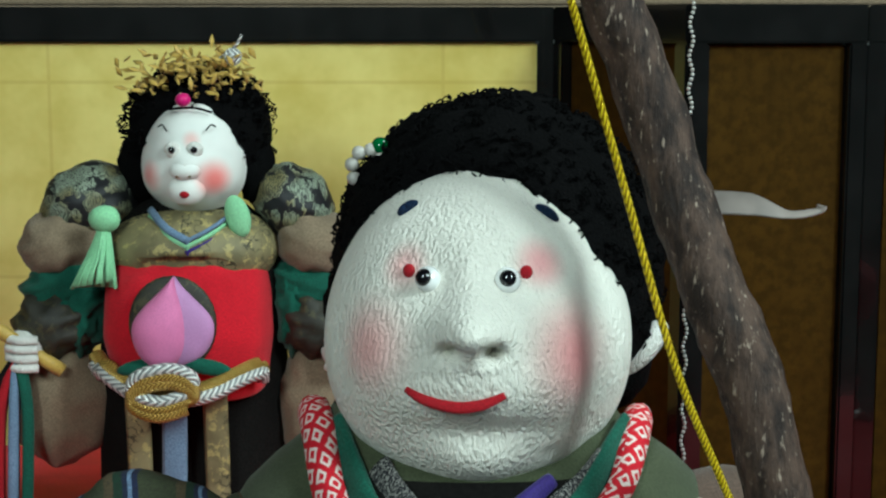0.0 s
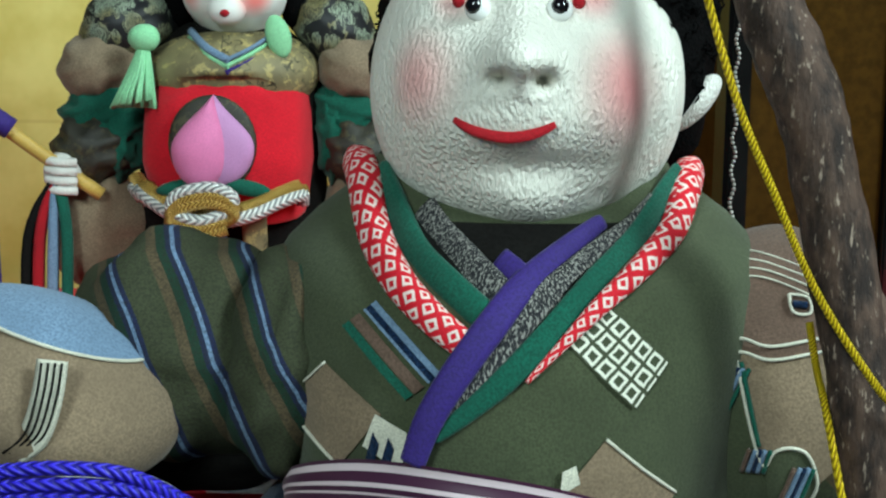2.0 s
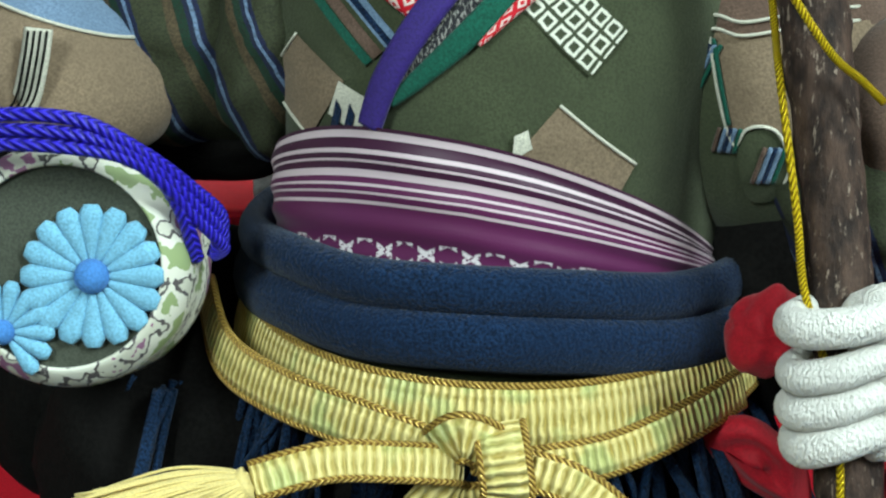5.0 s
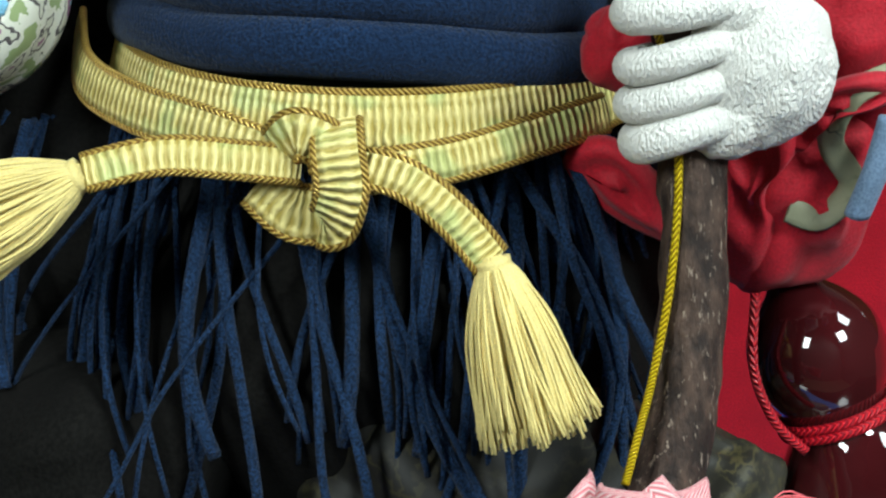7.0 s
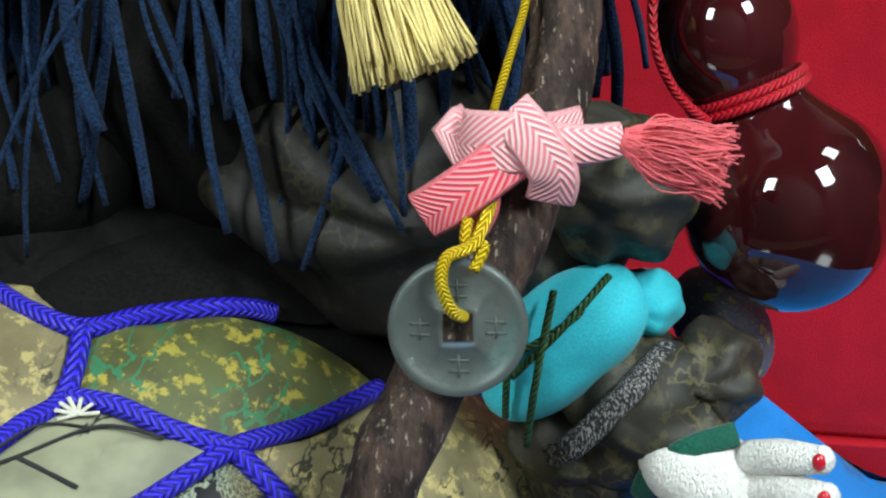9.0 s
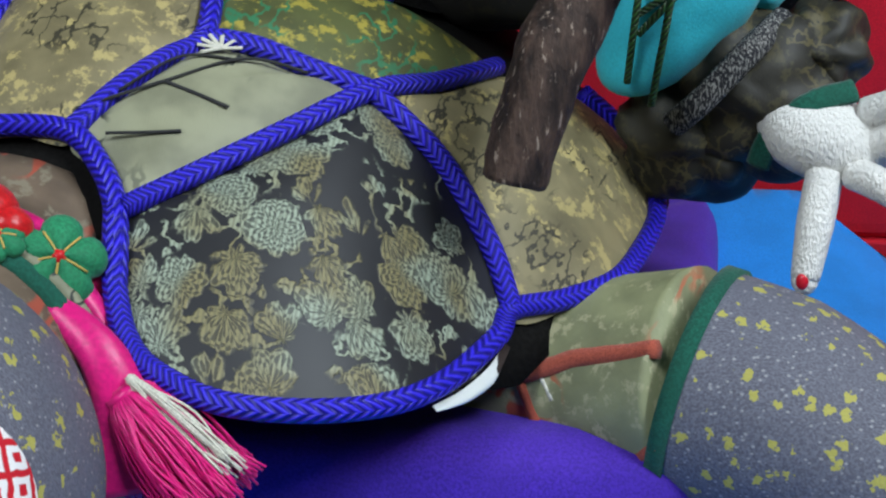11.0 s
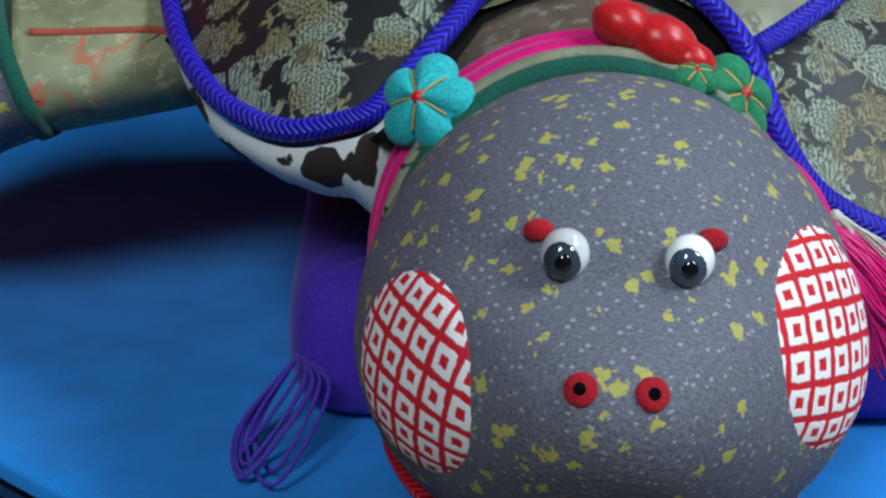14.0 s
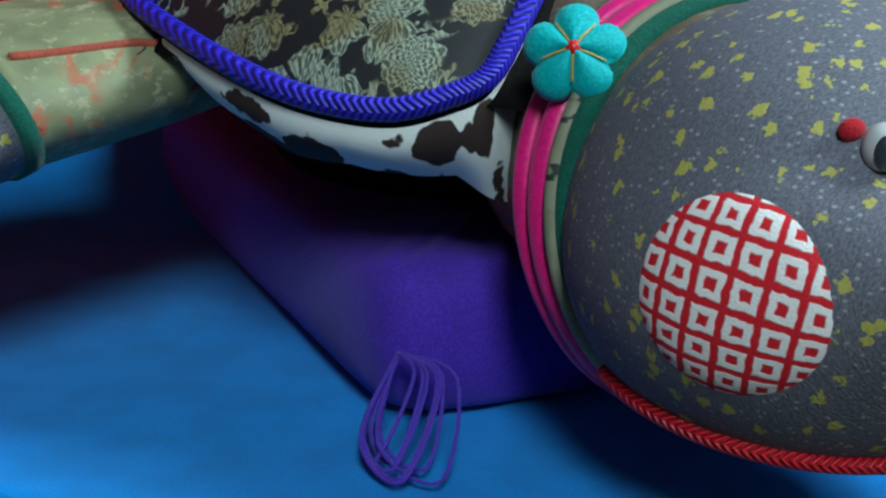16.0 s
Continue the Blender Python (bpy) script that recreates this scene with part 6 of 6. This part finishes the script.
def standing_doll():
    s = Shape()
    c = Vector((-0.1150, 0.695, 0.4130))

    def warp(d, p):
        q = (p.x, p.y, p.z)
        out = 0.0050 * gauss(q, (0, -0.026, -0.001), (0.0050, 0.02, 0.0038)) + 0.003 * gauss(q, (-0.015, -0.02, -0.009), (0.008, 0.02, 0.008)) + 0.003 * gauss(q, (0.015, -0.02, -0.009), (0.008, 0.02, 0.008)) + 0.002 * gauss(q, (0, -0.026, -0.010), (0.008, 0.02, 0.006))
        return Vector((p.x * (1 - 0.14 * max(0, d.z)), p.y, p.z)) + d * out

    s.ball(c, (0.0235, 0.027, 0.0275), J["face2"], 40, 30, warp=warp)
    s.ball(c + Vector((-0.0255, 0, -0.004)), (0.004, 0.003, 0.006), J["face2"], 10, 8)
    for sx in (-1, 1):
        s.ball(c + Vector((sx * 0.0048 - 0.001, -0.0262, 0.0050)), (0.0037, 0.0024, 0.0036), J["crepe"], 14, 10)
        s.ball(c + Vector((sx * 0.0048 - 0.001, -0.0282, 0.0050)), (0.0016, 0.0012, 0.0016), J["eye"], 10, 8)
        s.sweep([c + Vector((sx * 0.0085, -0.0240, 0.0130)), c + Vector((sx * 0.0105, -0.0230, 0.0155)), c + Vector((sx * 0.0125, -0.0220, 0.0145))], 0.0007, m=J["dark"], n=6)
    s.ball(c + Vector((-0.0005, -0.0275, -0.0040)), (0.0068, 0.0050, 0.0042), J["face2"], 20, 14)
    s.ball(c + Vector((-0.0005, -0.0240, -0.0125)), (0.0085, 0.0065, 0.0070), J["face2"], 20, 14)
    s.ball(c + Vector((-0.0005, -0.0300, -0.0140)), (0.0022, 0.0014, 0.0016), J["lip"], 10, 8)
    for sx in (-1, 1):
        s.ball(c + Vector((sx * 0.0026 - 0.0005, -0.0312, -0.0062)), (0.0009, 0.0008, 0.0007), J["beige"], 8, 6)
    s.sweep([c + Vector((-0.011, -0.0185, 0.0215)), c + Vector((-0.004, -0.0205, 0.0225)), c + Vector((0.004, -0.0205, 0.0225)), c + Vector((0.0105, -0.0185, 0.0205))], 0.0011, m=J["hair"], n=6)
    s.ball(c + Vector((-0.002, -0.0185, 0.0260)), (0.0035, 0.003, 0.003), J["pink"], 10, 8)
    s.ball(c + Vector((0.001, 0.012, 0.010)), (0.033, 0.027, 0.030), J["hair"], 40, 30, warp=lambda d, p: p + d * (0.002 * noise.noise(d * 6)))
    for sx in (-1, 1):
        s.ball(c + Vector((sx * 0.026, 0.012, -0.006)), (0.010, 0.016, 0.017), J["hair"], 18, 14, warp=lambda d, p: p + d * 0.002 * noise.noise(d * 7))
    for k in range(420):
        d = Vector((rng.gauss(0, 1), rng.gauss(-0.3, 0.8), rng.gauss(0.6, 0.7))).normalized()
        p = c + Vector((0.001, 0.012, 0.010)) + Vector((d.x * 0.033, d.y * 0.027, d.z * 0.030))
        top = p.z > c.z + 0.026
        if p.y < c.y - 0.010 and p.z < c.z + 0.022:
            continue
        a = d.orthogonal().normalized()
        a.rotate(Matrix.Rotation(rng.uniform(0, 6.28), 3, d))
        r = rng.uniform(0.0012, 0.0026)
        s.sweep([p, p + d * r + a * r, p + d * r * 1.9 + a * r * 0.4, p + d * r * 1.2 - a * r * 0.6], 0.0008 if not top else 0.0014, m=J["goldthread"] if top and k % 2 else J["hair"], n=4, steps=1)
    for k in range(130):
        w, r = rng.uniform(0, math.tau), rng.uniform(0.004, 0.034)
        p = c + Vector((0.001 + r * math.cos(w), -0.006 + 0.4 * r * math.sin(w), 0.041 + rng.uniform(-0.006, 0.008) - 6 * r * r))
        d = Vector((rng.gauss(0, 1), rng.gauss(-0.5, 0.5), rng.gauss(0.2, 0.6))).normalized()
        s.sweep([p, p + d * 0.003, p + d * 0.006], [0.0006, 0.0030, 0.0004], [0.0005, 0.0008, 0.0004], J["goldthread"], 6, 2)
    s.sweep([c + Vector((0.012, -0.01, 0.044)), c + Vector((0.017, -0.012, 0.046)), c + Vector((0.021, -0.012, 0.050)), c + Vector((0.023, -0.012, 0.054))], 0.0014, m=J["silverbraid"], n=6)
    s.ball(c + Vector((0.019, -0.012, 0.0445)), (0.004, 0.0012, 0.004), J["silverbraid"], 12, 8)
    # body, red apron with the peach, sleeves
    s.sweep([(-0.116, 0.705, 0.244), (-0.116, 0.705, 0.30), (-0.116, 0.702, 0.345), (-0.116, 0.70, 0.375), (-0.115, 0.70, 0.392)], [0.090, 0.088, 0.084, 0.080, 0.044], [0.060, 0.060, 0.062, 0.055, 0.034], J["dark"], 36, 8, face=(0, -1, 0))
    s.ball((-0.1155, 0.692, 0.372), (0.040, 0.032, 0.020), J["silk3"], 32, 20)
    s.sweep([(-0.1165, 0.694, 0.3715), (-0.1165, 0.691, 0.355), (-0.1165, 0.690, 0.335), (-0.1165, 0.694, 0.3130)], [0.066, 0.074, 0.076, 0.068], [0.050, 0.062, 0.066, 0.058], J["red"], 44, 8, face=(0, -1, 0), square=0.75)
    s.ball((-0.1205, 0.6580, 0.3400), (0.0190, 0.004, 0.0210), J["silk5"], 28, 16)

    def peach_half(sx, m):
        def warp(d, p):
            tip = max(0.0, d.z) ** 2.5
            return Vector((p.x * (1 - 0.92 * tip), p.y, p.z + 0.006 * tip))
        s.ball((-0.1205 + sx, 0.6560, 0.3385), (0.0165, 0.0065, 0.0165), J[m], 32, 24, warp=warp)

    peach_half(0.0016, "peach2")
    s.ball((-0.1250, 0.6535, 0.3380), (0.0125, 0.0075, 0.0165), J["peach"], 28, 20, warp=lambda d, p: Vector((p.x * (1 - 0.9 * max(0.0, d.z) ** 2.5) + 0.006 * max(0.0, d.z) ** 2, p.y, p.z + 0.007 * max(0.0, d.z) ** 2.5)))
    for sx in (-1, 1):
        s.ball((-0.120 + sx * 0.014, 0.6560, 0.3215), (0.011, 0.003, 0.0035), J["green"], 16, 10, Euler((0, radians(sx * 10), 0)).to_matrix())
    for pts, m in (([(-0.155, 0.672, 0.3275), (-0.146, 0.660, 0.318), (-0.132, 0.653, 0.3125), (-0.118, 0.651, 0.3120), (-0.104, 0.652, 0.3140), (-0.092, 0.658, 0.3190), (-0.080, 0.668, 0.3230)], "goldbraid"),
                   ([(-0.155, 0.670, 0.3240), (-0.146, 0.658, 0.3145), (-0.132, 0.651, 0.3085), (-0.118, 0.649, 0.3080), (-0.104, 0.650, 0.3105), (-0.092, 0.656, 0.3155), (-0.080, 0.666, 0.3195)], "silverbraid")):
        s.sweep(pts, 0.0062, m=J[m], n=10, steps=8)
    for o, m in ((0.0, "goldbraid"), (0.0032, "silverbraid"), (-0.0032, "goldbraid")):
        s.sweep([(-0.1150, 0.646, 0.3080), (-0.1100, 0.645, 0.3150 + o), (-0.1190, 0.644, 0.3200 + o), (-0.1330, 0.644, 0.3170 + o), (-0.1360, 0.645, 0.3100 + o), (-0.1250, 0.643, 0.3060 + o), (-0.1130, 0.645, 0.3090 + o)], 0.0056, m=J[m], n=10, steps=8)
    # collar
    for sx in (-1, 1):
        for o, m in ((0.0, "sky"), (0.0025, "mint"), (0.005, "purplecollar")):
            s.sweep([(-0.114 + sx * 0.019, 0.680, 0.391 - o), (-0.114 + sx * 0.010, 0.666, 0.3845 - o), (-0.114 - sx * 0.001, 0.661, 0.379 - o)], 0.0035, 0.002, J[m], 8, 5)
    def puff(c, r, m, rot=0, k=0.0022):
        s.ball(c, r, J[m], 30, 22, Euler((0, radians(rot), 0)).to_matrix(), warp=lambda d, p: p + d * (k * (noise.noise(d * 4) + 0.6 * math.sin(7 * math.atan2(d.z, d.x)))))
    for sx in (-1, 1):
        puff((-0.116 + sx * 0.046, 0.705, 0.392), (0.021, 0.022, 0.017), "brocade", sx * 25, 0.0012)
        puff((-0.116 + sx * 0.057, 0.700, 0.374), (0.019, 0.022, 0.016), "beige", sx * 20, 0.0012)
        puff((-0.116 + sx * 0.055, 0.700, 0.356), (0.021, 0.018, 0.012), "green", sx * 15)
        puff((-0.116 + sx * 0.060, 0.694, 0.338), (0.018, 0.018, 0.016), "silk5", sx * 10, 0.0022)
        puff((-0.116 + sx * 0.060, 0.700, 0.300), (0.022, 0.018, 0.030), "beige", 0, 0.0018)
        puff((-0.116 + sx * 0.048, 0.696, 0.345), (0.010, 0.014, 0.022), "green", 0, 0.003)
        hx = -0.116 + sx * 0.0705
        s.ball((hx, 0.682, 0.328), (0.009, 0.008, 0.0095), J["crepe"], 18, 14)
        for k in range(4):
            s.sweep([(hx - 0.006, 0.6765, 0.334 - 0.0042 * k), (hx, 0.6735, 0.3335 - 0.0042 * k), (hx + 0.007, 0.6765, 0.333 - 0.0042 * k)], 0.0042, m=J["crepe"], n=8, steps=4)
    # mint tassels on the shoulders
    s.ball((-0.0935, 0.671, 0.3890), (0.0055, 0.003, 0.0095), J["mint"], 14, 10, Euler((0, radians(-15), 0)).to_matrix())
    for x in (-0.150,):
        for k in range(70):
            w = rng.uniform(0, math.tau)
            s.sweep([(x, 0.672, 0.392), (x - 0.001 + 0.003 * math.cos(w), 0.668 + 0.003 * math.sin(w), 0.378), (x - 0.004 + 0.008 * math.cos(w), 0.666 + 0.005 * math.sin(w), 0.358)], 0.0013, m=J["mint"], n=4, steps=3)
        s.ball((x, 0.669, 0.388), (0.006, 0.005, 0.006), J["mint"], 12, 10)
    # hanging front bands
    s.sweep([(-0.138, 0.664, 0.312), (-0.138, 0.668, 0.28), (-0.138, 0.670, 0.246)], 0.011, 0.002, J["silk3"], 8, 5, face=(0, -1, 0))
    s.sweep([(-0.104, 0.664, 0.312), (-0.104, 0.668, 0.28), (-0.104, 0.670, 0.246)], 0.011, 0.002, J["silk3"], 8, 5, face=(0, -1, 0))
    s.sweep([(-0.121, 0.660, 0.306), (-0.122, 0.664, 0.280), (-0.124, 0.668, 0.256)], 0.011, 0.002, J["sky"], 8, 5, face=(0, -1, 0))
    # red and green cords from the hand, yellow pole with a blue tassel
    for x, m in ((-0.196, "lip"), (-0.190, "sky"), (-0.184, "green"), (-0.201, "dark")):
        s.sweep([(-0.188, 0.676, 0.326), (x, 0.674, 0.300), (x - 0.003, 0.676, 0.246)], 0.006, 0.004, J[m], 8, 6)
    s.sweep([(-0.222, 0.670, 0.362), (-0.205, 0.674, 0.345), (-0.170, 0.682, 0.318)], 0.0065, m=J["goldthread"], n=10, steps=5)
    s.sweep([(-0.218, 0.668, 0.357), (-0.206, 0.671, 0.348)], 0.010, m=J["purplecollar"], n=10, steps=4)
    s.sweep([(-0.214, 0.664, 0.349), (-0.215, 0.660, 0.338), (-0.216, 0.658, 0.318), (-0.217, 0.658, 0.275)], [0.0025, 0.010, 0.0125, 0.016], m=J["purplecollar"], n=14, steps=6)
    # the head and apron stand a little aside of the sleeves
    for i, (x, y, z) in enumerate(s.v):
        w = max(0.0, 1 - max(0.0, abs(x + 0.117) - 0.030) / 0.020)
        s.v[i] = (x + 0.0045 * w, y, z + (0.0040 * w if y < 0.664 and z < 0.37 else 0.0))
    return tagged(s.made("doll", [M[k] for k in DOLL2]), "standing cloth doll in a red apron with a pink peach", "doll")


standing_doll()

# ---- small things ----
card = thing("name_card", (-0.083, 0.5035, 0.243), "white paper card with brush writing on the red step", "card")
under(box("paper", (-0.094, 0.5030, 0.2435), (-0.068, 0.5045, 0.2600), M["card"]), card)
for k in range(4):
    under(box("ink_mark", (-0.089 + 0.0034 * k, 0.5022, 0.2490 + 0.001 * (k % 2)), (-0.0882 + 0.0034 * k + 0.001 * (k % 3), 0.5028, 0.2515 + 0.0012 * (k % 2)), M["ink"]), card)
under(Shape().ball((-0.076, 0.5027, 0.254), (0.004, 0.0006, 0.004), 0, 16, 8).made("seal_mark", M["peach"]), card)

M["pewter"] = lacquer("dull_silver", (0.26, 0.22, 0.20), 0.4)
pin = thing("hairpin", (0.066, 0.412, 0.424), "silver leaf-shaped metal hairpin with a curled tip", "hairpin")
under(Shape().sweep([(0.055, 0.412, 0.4235), (0.067, 0.409, 0.4240), (0.080, 0.405, 0.4240), (0.090, 0.403, 0.4215), (0.0975, 0.4025, 0.4225), (0.0985, 0.4025, 0.4240)], [0.004, 0.010, 0.009, 0.003, 0.0022, 0.003], [0.001, 0.0014, 0.0012, 0.0010, 0.0016, 0.003], 0, 10, 6, face=(0.1, -0.7, 0.9)).made("leaf", M["pewter"]), pin)

gem = thing("bead_hairpin", (-0.02, 0.41, 0.43), "hairpin of clear glass beads and one green bead", "hairpin")
for k, w in enumerate(np.linspace(-0.9, 3.6, 7)):
    under(Shape().ball((-0.0195 - 0.0045 * math.sin(w), 0.408, 0.4330 + 0.0050 * math.cos(w)), 0.0019, 0, 12, 10).made("clear_bead", M["silver"]), gem)
M["greenglass"] = lacquer("green_glass_bead", (0.0, 0.12, 0.03), 0.04)
under(Shape().ball((-0.0165, 0.408, 0.4390), 0.0023, 0, 14, 10).made("green_bead", M["greenglass"]), gem)

chain = thing("hanging_chain", (0.0790, 0.50, 0.47), "thin silver bead chain hanging in front of the screen", "chain")
for k in range(150):
    ob = new("chain_bead", bpy.data.meshes["chain_bead"]) if k else Shape().ball((0, 0, 0), 0.00065, 0, 8, 6).made("chain_bead", M["silver"])
    ob.parent = chain
    ob.location = (0.0006 * math.sin(k * 0.9), 0, 0.03 - 0.0015 * k)
